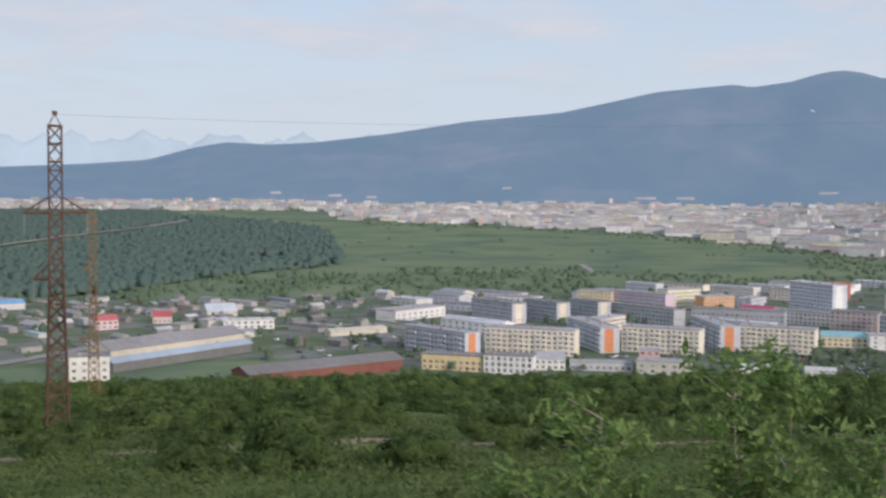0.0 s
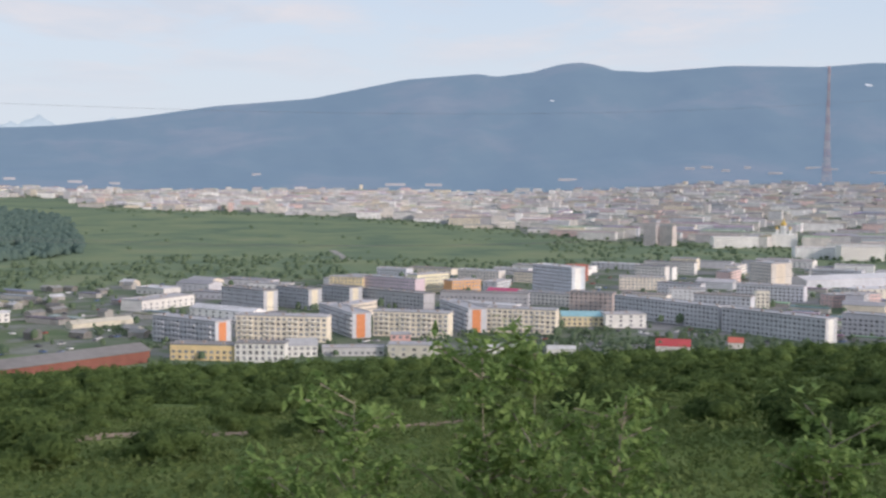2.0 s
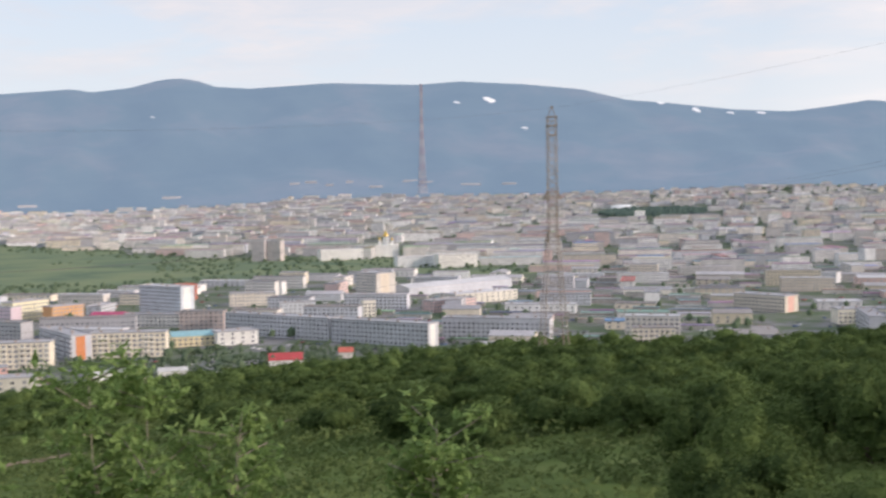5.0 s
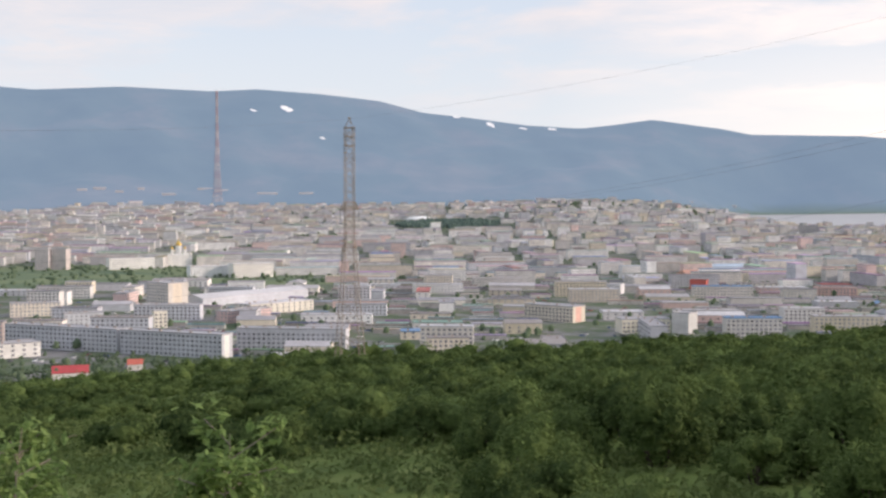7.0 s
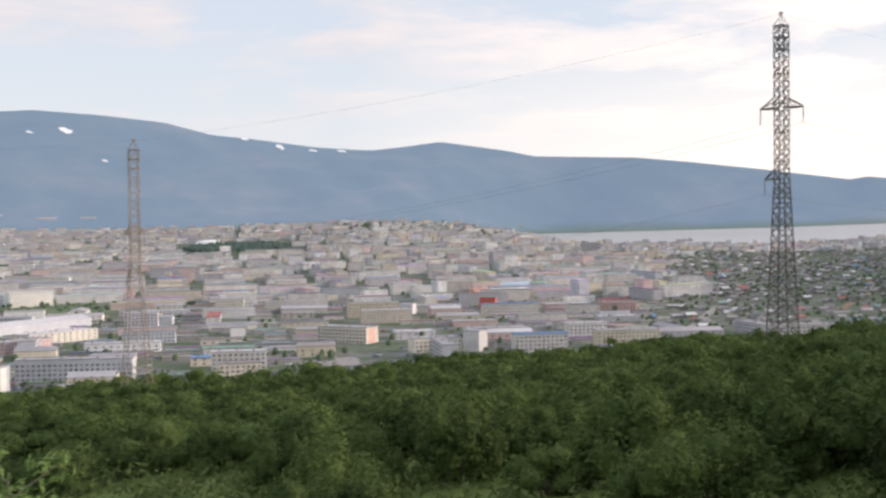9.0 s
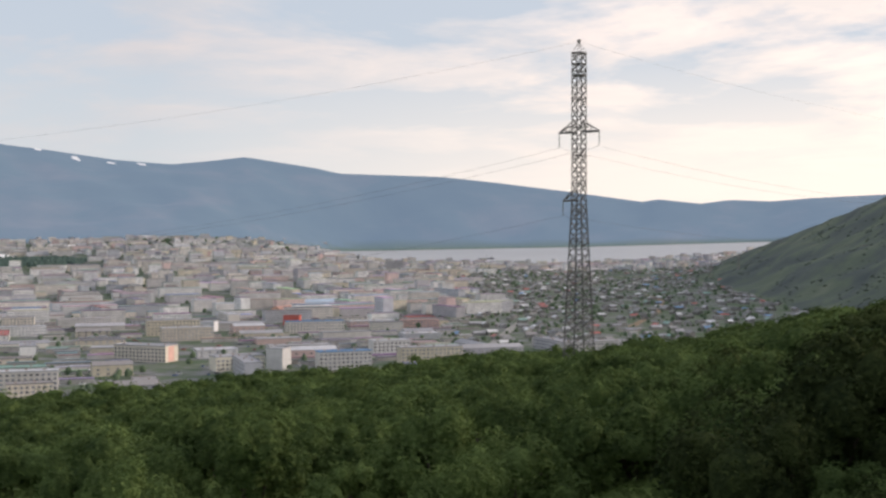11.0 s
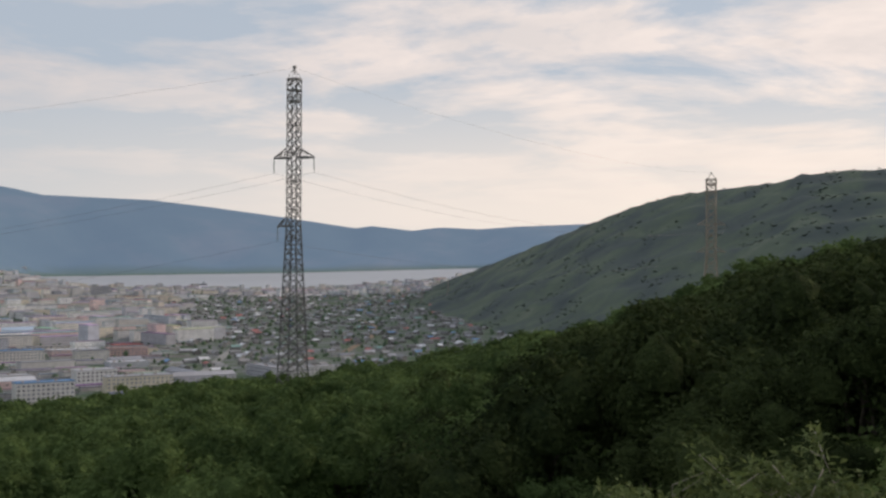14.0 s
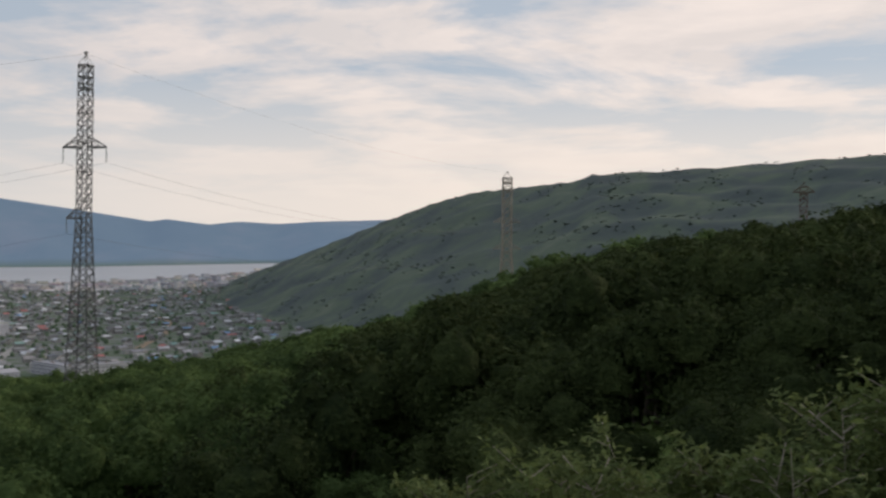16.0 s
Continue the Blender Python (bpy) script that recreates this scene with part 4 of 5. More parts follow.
building("tower_block", (24.15, 887), (24.78, 889), 9, 13.0, (0.80, 0.76, 0.68), FLAT_GREY, "narrow cream block end", "apartment block")
building("warehouse", (28.77, 973), (31.84, 1017), 22, 8.5, (0.74, 0.71, 0.64), LIGHT_ROOF, "long cream warehouse with a light flat roof", "warehouse", "joined", column=6)
building("warehouse", (26.45, 1051), (31.57, 1150), 26, 8.0, (0.62, 0.64, 0.70), LIGHT_ROOF, "very long pale warehouse with a pitched roof", "warehouse", None, pitched=3.0)
building("market_hall", (27.66, 910), (29.77, 940), 14, 9.0, (0.70, 0.52, 0.50), FLAT_GREY, "pale pink three-storey hall", "hall")
building("institute", (22.10, 1634), (24.40, 1653), 18, 15.0, (0.84, 0.83, 0.81), LIGHT_ROOF, "wide white institute building at the river", "institute")
building("institute", (25.89, 1461), (27.9, 1475), 18, 14.0, (0.82, 0.83, 0.85), LIGHT_ROOF, "wide white institute with ribbon windows", "institute")
building("institute", (27.95, 1450), (29.87, 1470), 18, 17.0, (0.85, 0.83, 0.80), LIGHT_ROOF, "taller white wing of an institute", "institute")
building("tower_block", (18.74, 1661), (19.35, 1655), 14, 30, (0.58, 0.54, 0.55), FLAT_GREY, "tall grey-brown twin tower block", "tower block", group="twin tower blocks")
building("tower_block", (19.5, 1661), (20.13, 1652), 14, 28, (0.64, 0.58, 0.56), FLAT_GREY, "tall grey-brown twin tower block", "tower block", group="twin tower blocks")
building("office", (45.15, 1206), (47.01, 1193), 14, 10.0, (0.70, 0.70, 0.72), LIGHT_ROOF, "long office with white ribbon bands", "office")
building("factory", (47.1, 838), (49.44, 850), 16, 10.0, (0.76, 0.72, 0.62), FLAT_GREY, "cream factory building below the bushes", "factory")
building("factory", (49.5, 846), (50.3, 840), 14, 15.0, (0.62, 0.62, 0.62), FLAT_GREY, "grey tall end of a factory", "factory", None)
building("factory", (56.12, 1211), (58.04, 1214), 16, 9.0, (0.70, 0.47, 0.42), (0.52, 0.38, 0.36), "pink three-storey factory with a flat roof", "factory")
building("factory", (50.34, 1248), (51.12, 1244), 10, 12.0, (0.62, 0.16, 0.13), (0.45, 0.16, 0.14), "bright red small factory tower", "factory", None)
building("warehouse", (50.85, 1560), (53.10, 1590), 22, 8.5, (0.55, 0.62, 0.70), (0.42, 0.52, 0.64), "blue-grey warehouse with a metal roof", "warehouse", None, pitched=3.0)
building("warehouse", (50.21, 1425), (52.44, 1455), 26, 7.5, (0.58, 0.36, 0.28), (0.55, 0.32, 0.26), "rusty orange warehouse roof", "warehouse", None, pitched=4.0)
building("port_block", (55.38, 2760), (56.27, 2760), 16, 26.0, (0.56, 0.52, 0.52), FLAT_GREY, "brownish block on the shore of the bay", "apartment block")
building("factory", (42.3, 930), (44.7, 905), 18, 12.5, (0.68, 0.62, 0.54), FLAT_GREY, "beige factory with ribbon windows and a pink end", "factory", stripe=(0.72, 0.46, 0.40))
building("house", (19.45, 640), (21.1, 640), 10, 4.0, (0.78, 0.76, 0.74), (0.50, 0.09, 0.10), "white house under a bright red metal roof", "house", None, pitched=3.2)
building("house", (22.9, 668), (23.6, 668), 8, 3.5, (0.70, 0.66, 0.62), (0.60, 0.17, 0.13), "small house with a red roof", "house", None, pitched=2.2)
# roadside works on the flat below the heath
building("brick_barn", (-13.0, 556), (-5.43, 604), 18, 6.4, (0.25, 0.105, 0.085), (0.22, 0.21, 0.21), "long red brick barn under a low grey roof", "barn", None, pitched=3.0, eaves=0.8)
building("depot_hall", (-19.55, 640), (-13.24, 706), 20, 7.6, (0.66, 0.60, 0.48), (0.30, 0.29, 0.30), "cream depot hall with a grey roof", "depot", None, pitched=4.5)
# a solid dark wall stands in for the shade inside the bay
building("depot_canopy", (-19.46, 614), (-12.9, 680), 11, 5.0, (0.20, 0.20, 0.20), (0.40, 0.47, 0.56), "loading bay under a blue-grey metal canopy, shade as a dark wall", "canopy", None, pitched=2.0, eaves=1.0)
building("head_house", (-21.48, 590), (-19.62, 590), 14, 12.0, (0.76, 0.74, 0.68), DARK_ROOF, "white three-storey house at the end of a depot", "house", "each", storey=3.6, column=4.4)
building("gallery", (-14.25, 789), (-11.78, 791), 12, 6.0, (0.82, 0.80, 0.78), LIGHT_ROOF, "long white two-storey workshop", "workshop", "joined", column=4)
building("hangar", (-15.00, 867), (-13.56, 872), 20, 4.0, (0.72, 0.66, 0.55), (0.60, 0.64, 0.70), "pale metal hangar with a curved roof", "hangar", None, pitched=5.0)
building("house", (-20.22, 801), (-19.2, 805), 10, 6.5, (0.72, 0.56, 0.56), (0.55, 0.16, 0.18), "pink house with a crimson roof", "house", pitched=3.0)
building("house", (-17.6, 832), (-16.7, 832), 10, 5.0, (0.66, 0.56, 0.50), (0.50, 0.12, 0.14), "brown house with a dark red roof", "house", pitched=3.5)
building("warehouse", (-25.2, 950), (-23.4, 955), 18, 5.0, (0.66, 0.64, 0.62), (0.22, 0.42, 0.66), "warehouse under a bright blue roof", "warehouse", None, pitched=2.5)
building("stable", (-9.0, 745), (-6.2, 765), 9, 3.0, (0.66, 0.62, 0.52), (0.58, 0.54, 0.46), "long low straw-coloured shed in a green field", "shed", None, pitched=1.6)


def is_free(x, y, r):
    for mx, my, rad, ax, ay, bx, by in TAKEN:
        if abs(x - mx) > 140 or abs(y - my) > 140:
            continue
        for k in range(7):
            px, py = ax + (bx - ax) * k / 6, ay + (by - ay) * k / 6
            if math.hypot(x - px, y - py) < r + 9:
                return False
        if math.hypot(x - mx, y - my) < r + rad * 0.5:
            return False
    return True


def ground_at_slope(az, slope, d0, d1):
    """Distance at which the land first shows at a given slope from the eye."""
    ds = np.linspace(d0, d1, 500)
    z = land(np.full(500, az), ds)[0] / ds
    hit = np.where(z >= slope)[0]
    return float(ds[hit[0]]) if len(hit) else d1


PARK_D = ground_at_slope(38.5, -0.0205, 1700, 3250)


def build_city():
    rng = np.random.RandomState(4)
    # blocks and sheds near the slope: each a thing of its own
    az, d, x, y, zone = lots(rng, 72, 33, 0.16)
    houses = (az > 59) & (d > 1000)
    ok = (zone[:, 0] > 0.7) & (d > 655) & (d < 1330) & ~houses & (rng.rand(len(az)) < 0.9)
    n = 0
    for a, dd, xx, yy in zip(az[ok], d[ok], x[ok], y[ok]):
        L = rng.uniform(26, 58)
        shed = a < 3.5 or (a > 27 and rng.rand() < 0.62) or rng.rand() < 0.15
        if a < -6:
            L = rng.uniform(10, 26)
            if rng.rand() < 0.62:
                continue
        pick = rng.randint(0, 1000)
        tilt = GRID + rng.normal(0, 0.05) + (math.pi / 2 if rng.rand() < 0.16 else 0)
        W = rng.uniform(11, 20) if shed else rng.uniform(11.5, 13.5)
        if n >= 230 or not is_free(xx, yy, L / 2) or (-9.5 < a < -5 and dd < 860) or (14 < a < 26 and dd < 800):
            continue
        # fronts face the slope
        ux, uy = math.cos(tilt) * L / 2, math.sin(tilt) * L / 2
        if ux * yy - uy * xx < 0:
            ux, uy = -ux, -uy
        p = (math.degrees(math.atan2(xx - ux, yy - uy)), math.hypot(xx - ux, yy - uy))
        q = (math.degrees(math.atan2(xx + ux, yy + uy)), math.hypot(xx + ux, yy + uy))
        wall = WALLS[pick % len(WALLS)]
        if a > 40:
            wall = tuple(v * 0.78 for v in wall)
        roof = ROOFS[pick % 6] if pick % 19 else ROOFS[6 + pick % 3]
        tone = "grey" if max(wall) < 0.6 else "white" if min(wall) > 0.75 else "cream" if wall[0] > wall[2] * 1.2 else "pale"
        if shed:
            pitch = rng.choice([0, 0, 2.2])
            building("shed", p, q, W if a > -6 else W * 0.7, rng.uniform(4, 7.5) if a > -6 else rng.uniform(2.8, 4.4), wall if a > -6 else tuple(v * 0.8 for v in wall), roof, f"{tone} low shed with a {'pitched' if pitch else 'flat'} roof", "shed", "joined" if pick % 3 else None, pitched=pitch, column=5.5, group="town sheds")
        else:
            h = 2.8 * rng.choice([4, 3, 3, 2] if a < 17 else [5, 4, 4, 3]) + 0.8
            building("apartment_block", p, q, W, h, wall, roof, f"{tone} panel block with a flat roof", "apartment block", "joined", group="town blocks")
        n += 1
    # the town across the green valley
    specs = []
    for du, dv, d0, d1 in ((80, 31, 1330, 2050), (62, 29, 2050, 2700), (50, 24, 2700, 3420)):
        az, d, x, y, zone = lots(rng, du, dv, 0.22)
        ok = (zone[:, 0] > 0.55) & (d > d0) & (d < d1) & (rng.rand(len(az)) < 0.86) & ~((az > 59.5 + 2.5 * wobble(x, y, 240, 63)) & (d < 3000 - (az - 58) * 15))
        park = (np.abs(az - 38.3) < 3.0) & (np.abs(d - PARK_D) < 190)
        ok &= ~park
        z = ground_z(x, y)
        for a, dd, xx, yy, zz in zip(az[ok], d[ok], x[ok], y[ok], z[ok]):
            if dd < 1800 and not is_free(xx, yy, 16):
                continue
            sc = np.interp(dd, (1500, 2000, 2700, 3400), (1.0, 0.92, 0.82, 0.70))
            r = rng.rand()
            L, W = du * rng.uniform(0.35, 1.0), rng.uniform(11.5, 14) * sc
            H = (2.8 * rng.choice([5, 5, 4, 4, 3, 2]) + 1.2) * sc
            if r > 0.965 - 0.06 * (a < 22) - 0.07 * (a > 42):
                L, H = rng.uniform(18, 30) * sc, 24 * sc
            shade = rng.uniform(0.70, 1.08)
            turn = GRID + rng.normal(0, 0.05) + (math.pi / 2 if rng.rand() < (0.14 if a < 40 else 0.3) else 0) + 0.12 + 0.4 * float(smooth((22 - a) / 18))
            wall = WALLS[rng.randint(len(WALLS))] if rng.rand() < 0.7 else WALLS[(8, 10, 12, 1)[rng.randint(4)]]
            roof = ROOFS[rng.randint(6 if rng.rand() < 0.84 else len(ROOFS))]
            specs.append((xx, yy, zz, L, W, H, turn, tuple(v * shade for v in wall), tuple(v * rng.uniform(0.6, 1.1) for v in roof), 0))
    town_mesh("town_buildings", specs, "grey, cream and white panel blocks of a valley town")
    # small houses below the spur
    az, d, x, y, zone = lots(rng, 22, 20, 0.3)
    ok = (zone[:, 0] > 0.7) & (az > 58.0 + 2.0 * wobble(x, y, 240, 63)) & (d > 1000) & (d < 3300) & (rng.rand(len(az)) < 0.40)
    ok |= (zone[:, 0] > 0.5) & (az < -5) & (d < 1040) & (d > 690) & (rng.rand(len(az)) < 0.34)
    ok |= (zone[:, 0] > 0.3) & (az < -5) & (d > 2950) & (rng.rand(len(az)) < 0.3)
    z = ground_z(x, y)
    specs = []
    for xx, yy, zz in zip(x[ok], y[ok], z[ok]):
        if not is_free(xx, yy, 7):
            continue
        g = rng.uniform(0.18, 0.42)
        specs.append((xx, yy, zz, rng.uniform(7, 13), rng.uniform(6, 8), rng.uniform(2.6, 4.2), GRID + rng.choice([0, math.pi / 2]) + rng.normal(0, 0.1),
                      (g, g * 0.97, g * 0.93), ROOFS[rng.randint(len(ROOFS))] if rng.rand() < 0.3 else (0.24 * rng.uniform(0.6, 1.4),) * 3 if rng.rand() < 0.9 else (0.68, 0.68, 0.69), rng.uniform(1.2, 2.4)))
    town_mesh("small_houses", specs, "small grey houses and sheds with pitched roofs")


build_city()


def garages_and_cars():
    rng = np.random.RandomState(77)
    az, d, x, y, zone = lots(rng, 34, 13, 0.12)
    rows = wobble(x, y, 260, 61) > -0.35
    ok = (zone[:, 0] > 0.7) & (((az > 24) & (az < 60) & (d > 720) & (d < 1400) & rows) | ((az < -5) & (d > 760) & (d < 1000) & (rng.rand(len(az)) < 0.3)))
    z = ground_z(x, y)
    specs = []
    for xx, yy, zz in zip(x[ok], y[ok], z[ok]):
        if rng.rand() < 0.72 and is_free(xx, yy, 8):
            g = rng.uniform(0.30, 0.56)
            specs.append((xx, yy, zz, rng.uniform(14, 33), rng.uniform(5.5, 7), rng.uniform(2.4, 3.4), GRID + rng.normal(0, 0.02), (g, g * 0.97, g * 0.94), tuple(v * rng.uniform(0.5, 0.9) for v in ROOFS[rng.randint(6)]), 0))
    ob = town_mesh("garages", specs, "rows of low grey lock-up garages")
    ob["category"] = "garages"
    # parked cars: body and cabin
    n = 900
    az = rng.uniform(-22, 50, n)
    d = rng.uniform(600, 1150, n)
    x, y = d * np.sin(np.radians(az)), d * np.cos(np.radians(az))
    zone = land(az, d)[1]
    body = np.array([(sx * 2.2, sy * 0.88, zz) for zz in (0.3, 0.95) for sx, sy in ((-1, -1), (1, -1), (1, 1), (-1, 1))])
    cabin = np.array([(sx * l - 0.2, sy * w, zz) for zz, l, w in ((0.95, 1.35, 0.82), (1.5, 0.8, 0.68)) for sx, sy in ((-1, -1), (1, -1), (1, 1), (-1, 1))])
    quads = np.array([(0, 1, 5, 4), (1, 2, 6, 5), (2, 3, 7, 6), (3, 0, 4, 7), (4, 5, 6, 7)])
    V, F, T, n0 = [], [], [], 0
    for a, dd, xx, yy, zn in zip(az, d, x, y, zone):
        if zn[0] < 0.7 or not is_free(xx, yy, 2.5):
            continue
        t = GRID + rng.choice([0, math.pi / 2]) + rng.normal(0, 0.06)
        zz = float(ground_z(np.array([xx]), np.array([yy]))[0])
        tint = ((0.75, 0.75, 0.76), (0.10, 0.10, 0.12), (0.45, 0.45, 0.47), (0.38, 0.08, 0.07), (0.12, 0.18, 0.32), (0.8, 0.8, 0.8))[rng.randint(6)]
        for shape, tone in ((body, tint), (cabin, (0.07, 0.08, 0.09))):
            V.append(np.stack([xx + shape[:, 0] * math.cos(t) - shape[:, 1] * math.sin(t), yy + shape[:, 0] * math.sin(t) + shape[:, 1] * math.cos(t), zz + shape[:, 2]], 1))
            F.append(quads + n0)
            T += [(*tone, 1)] * 5
            n0 += 8
    me = mesh_of("parked_cars", np.concatenate(V), np.concatenate(F), [M_CAR])
    at = me.attributes.new("tint", "FLOAT_COLOR", "FACE")
    at.data.foreach_set("color", np.array(T, np.float32).ravel())
    tagged(new("parked_cars", me), "many small parked cars in town yards", "cars", kind="stuff")


M_CAR = tinted("car_paint", 0.35)
garages_and_cars()


# ---- landmarks ----
def church(az, d):
    ob = new("church")
    ob.matrix_world = Matrix.Translation(spot(az, d)) @ Matrix.Rotation(radians(-az), 4, "Z")
    tagged(ob, "white church with gilded onion domes", "church")
    white = paint(0.85, 0.84, 0.82)
    bm = bmesh.new()
    box(bm, -15, -12, -3, 15, 12, 17)
    part("nave", bm, white, ob)
    bm = bmesh.new()
    box(bm, -19, -9, -3, -15.05, 9, 10)
    box(bm, 15.05, -9, -3, 19, 9, 10)
    part("aisle", bm, white, ob)
    for x, y, r, h in ((0, 0, 4.0, 33), (-9, -7, 2.0, 26), (9, -7, 2.0, 26), (-9, 7, 2.0, 26), (9, 7, 2.0, 26)):
        bm = bmesh.new()
        bmesh.ops.create_cone(bm, cap_ends=True, segments=14, radius1=r, radius2=r, depth=h - 17 - r, matrix=Matrix.Translation((x, y, 17 + (h - 17 - r) / 2)))
        drum = part("drum", bm, white, ob)
        bm = bmesh.new()
        rings = []
        for k in range(9):
            t = k / 8
            rr = r * (1.0 + 0.35 * math.sin(math.pi * min(t * 1.7, 1))) * (1 - t) ** 0.75 + 0.05
            rings.append([bm.verts.new((x + rr * math.cos(a * 0.5236), y + rr * math.sin(a * 0.5236), h - r + t * r * 2.3)) for a in range(12)])
        for a, b in zip(rings, rings[1:]):
            for i in range(12):
                bm.faces.new((a[i], a[(i + 1) % 12], b[(i + 1) % 12], b[i])).smooth = True
        bmesh.ops.create_cone(bm, cap_ends=True, segments=6, radius1=0.15, radius2=0.1, depth=r * 1.2, matrix=Matrix.Translation((x, y, h + r * 1.8)))
        part("onion_dome", bm, M_GOLD, drum, "gilded onion dome")


church(25.33, 1695)


def sports_dome(az, d):
    bm = bmesh.new()
    bmesh.ops.create_uvsphere(bm, u_segments=24, v_segments=12, radius=1, matrix=Matrix.Translation(spot(az, d, 2)) @ Matrix.Rotation(radians(-az), 4, "Z") @ Matrix.Diagonal((34, 26, 11, 1)))
    for f in bm.faces:
        f.smooth = True
    tagged(part("sports_dome", bm, paint(0.86, 0.87, 0.88)), "white domed roof of a sports hall", "sports hall")


sports_dome(37.1, PARK_D + 130)


def ship(az, d, z):
    ob = new("cargo_ship")
    ob.matrix_world = Matrix.Translation((d * math.sin(radians(az)), d * math.cos(radians(az)), z)) @ Matrix.Rotation(radians(-az + 8), 4, "Z")
    tagged(ob, "small dark cargo ship lying in the bay", "ship")
    bm = bmesh.new()
    n = 12
    rows = []
    for i in range(n + 1):
        t = i / n * 2 - 1
        w = 4.0 * (1 - abs(t) ** 4) + 0.2
        rows.append([bm.verts.new((t * 24, s * w * k, zz)) for s, k, zz in ((-1, 0.8, -0.5), (-1, 1, 3.4 + t * t), (1, 1, 3.4 + t * t), (1, 0.8, -0.5))])
    for a, b in zip(rows, rows[1:]):
        for i in range(3):
            bm.faces.new((a[i], a[i + 1], b[i + 1], b[i]))
    part("hull", bm, paint(0.16, 0.16, 0.19), ob)
    bm = bmesh.new()
    box(bm, 11, -3, 4.3, 18, 3, 9.0)
    box(bm, 13, -2.4, 9.0, 17, 2.4, 11.5)
    part("bridge_house", bm, paint(0.66, 0.66, 0.66), ob)
    bm = bmesh.new()
    bar(bm, (0, 0, 3), (0, 0, 13), 0.25)
    part("ship_mast", bm, paint(0.3, 0.3, 0.3), ob)


def water_z(az, d):
    sh, fo = lookup(SHORE, az) * 3300, lookup(FOOT, az) * 4200
    return EYE[2] + sh + (fo - sh) * (d - 3300) / 900 - 2.0


ship(60.4, 3560, float(water_z(60.4, 3560)))


def foot_shed(az, slope, length):
    d = ground_at_slope(az, slope, 3100, 4300)
    half = math.degrees(length / 2 / d)
    building("farm_shed", (az - half, d), (az + half, d), 9, 5.5, (0.50, 0.49, 0.51), (0.42, 0.42, 0.44), "long pale farm shed at the mountain's foot", "farm shed", None, pitched=2.0, group="sheds at the mountain foot")


for a, sl, ln_ in ((-11.7, -0.004, 32), (-8.8, -0.0065, 40), (-7.0, -0.0075, 30), (-0.3, 0.001, 26), (6.5, -0.007, 60), (8.4, -0.007, 50), (15.0, -0.002, 55),
                   (20.9, 0.0085, 28), (21.7, 0.0095, 36), (22.6, 0.0070, 24), (23.6, 0.0095, 20), (24.9, 0.0050, 40), (26.6, 0.0100, 44), (27.4, 0.0085, 40), (29.6, 0.006, 60), (31.5, 0.0055, 44),
                   (45.0, 0.0005, 60), (47.2, 0.0015, 50), (50.2, 0.0012, 36), (52.3, -0.003, 30)):
    foot_shed(a, sl, ln_)


# ---- roads, paths, snow ----
def ribbon(name, pts, width, mat, lift, label, ragged=0.0, seed=1, kind="structure", samples=120):
    """A strip laid on the land through bearing and distance points."""
    pts = np.array(pts, float)
    xy = np.stack([pts[:, 1] * np.sin(np.radians(pts[:, 0])), pts[:, 1] * np.cos(np.radians(pts[:, 0]))], 1)
    run = np.concatenate([[0], np.cumsum(np.linalg.norm(np.diff(xy, axis=0), axis=1))])
    s = np.linspace(0, run[-1], samples)
    x, y = np.interp(s, run, xy[:, 0]), np.interp(s, run, xy[:, 1])
    t = np.stack([np.gradient(x), np.gradient(y)], 1)
    t /= np.linalg.norm(t, axis=1)[:, None]
    r = np.random.RandomState(seed)
    cols = 5
    V = []
    for k in range(cols):
        f = k / (cols - 1) * 2 - 1
        jit = ragged * (r.rand(samples) - 0.5) * (abs(f) > 0.9)
        w = (width / 2) * f + jit
        px, py = x - t[:, 1] * w, y + t[:, 0] * w
        V.append(np.stack([px, py, ground_z(px, py) + lift - 0.02 * (abs(f) > 0.9)], 1))
    V = np.stack(V, 1).reshape(-1, 3)
    i, j = np.meshgrid(np.arange(samples - 1), np.arange(cols - 1), indexing="ij")
    F = np.stack([i * cols + j, i * cols + j + 1, (i + 1) * cols + j + 1, (i + 1) * cols + j], -1).reshape(-1, 4)
    return tagged(new(name, mesh_of(name, V, F, [mat], None, True)), label, name.replace("_", " "), kind=kind)


ribbon("dirt_path", ((-30, 80), (-24, 79), (-18, 80), (-12, 79), (-7, 84), (-1, 80), (5, 79), (10, 84)), 3.8, M_DIRT, 0.10, "bare trodden dirt path across the heath", 2.6)
ribbon("dirt_path", ((13, 88), (18, 90), (23, 95), (28, 104)), 1.2, M_DIRT, 0.10, "narrow bare dirt path across the heath", 0.8, 2)
ribbon("dirt_path", ((-10, 104), (-6.5, 107)), 2.4, M_DIRT, 0.12, "small bare patch of dirt on the heath", 1.5, 3)
ribbon("hill_road", [(a, ground_at_slope(a, s, 1500, 3200)) for a, s in ((-27, -.053), (-24.5, -.048), (-21.5, -.0406), (-17.6, -.0324), (-16, -.0277), (-16.6, -.0255))], 17, M_ROAD, 2.5, "pale road climbing through dark woods", 4.0)
ribbon("town_road", ((-27, 640), (-24.4, 662), (-20.5, 712), (-16, 780), (-12, 800), (-6, 815)), 10, M_ROAD, 0.5, "pale asphalt road past low sheds", 1.0)
ribbon("field_track", ((3.4, 1500), (3.7, 1430), (4.1, 1330)), 9, M_ROAD, 0.6, "short pale track in a green field", 2.0)
ribbon("town_road", ((60.5, 1000), (62, 1300), (63.5, 1700), (64.6, 2200), (64.2, 2600)), 9, M_ROAD, 0.6, "pale street between small houses", 2.0)
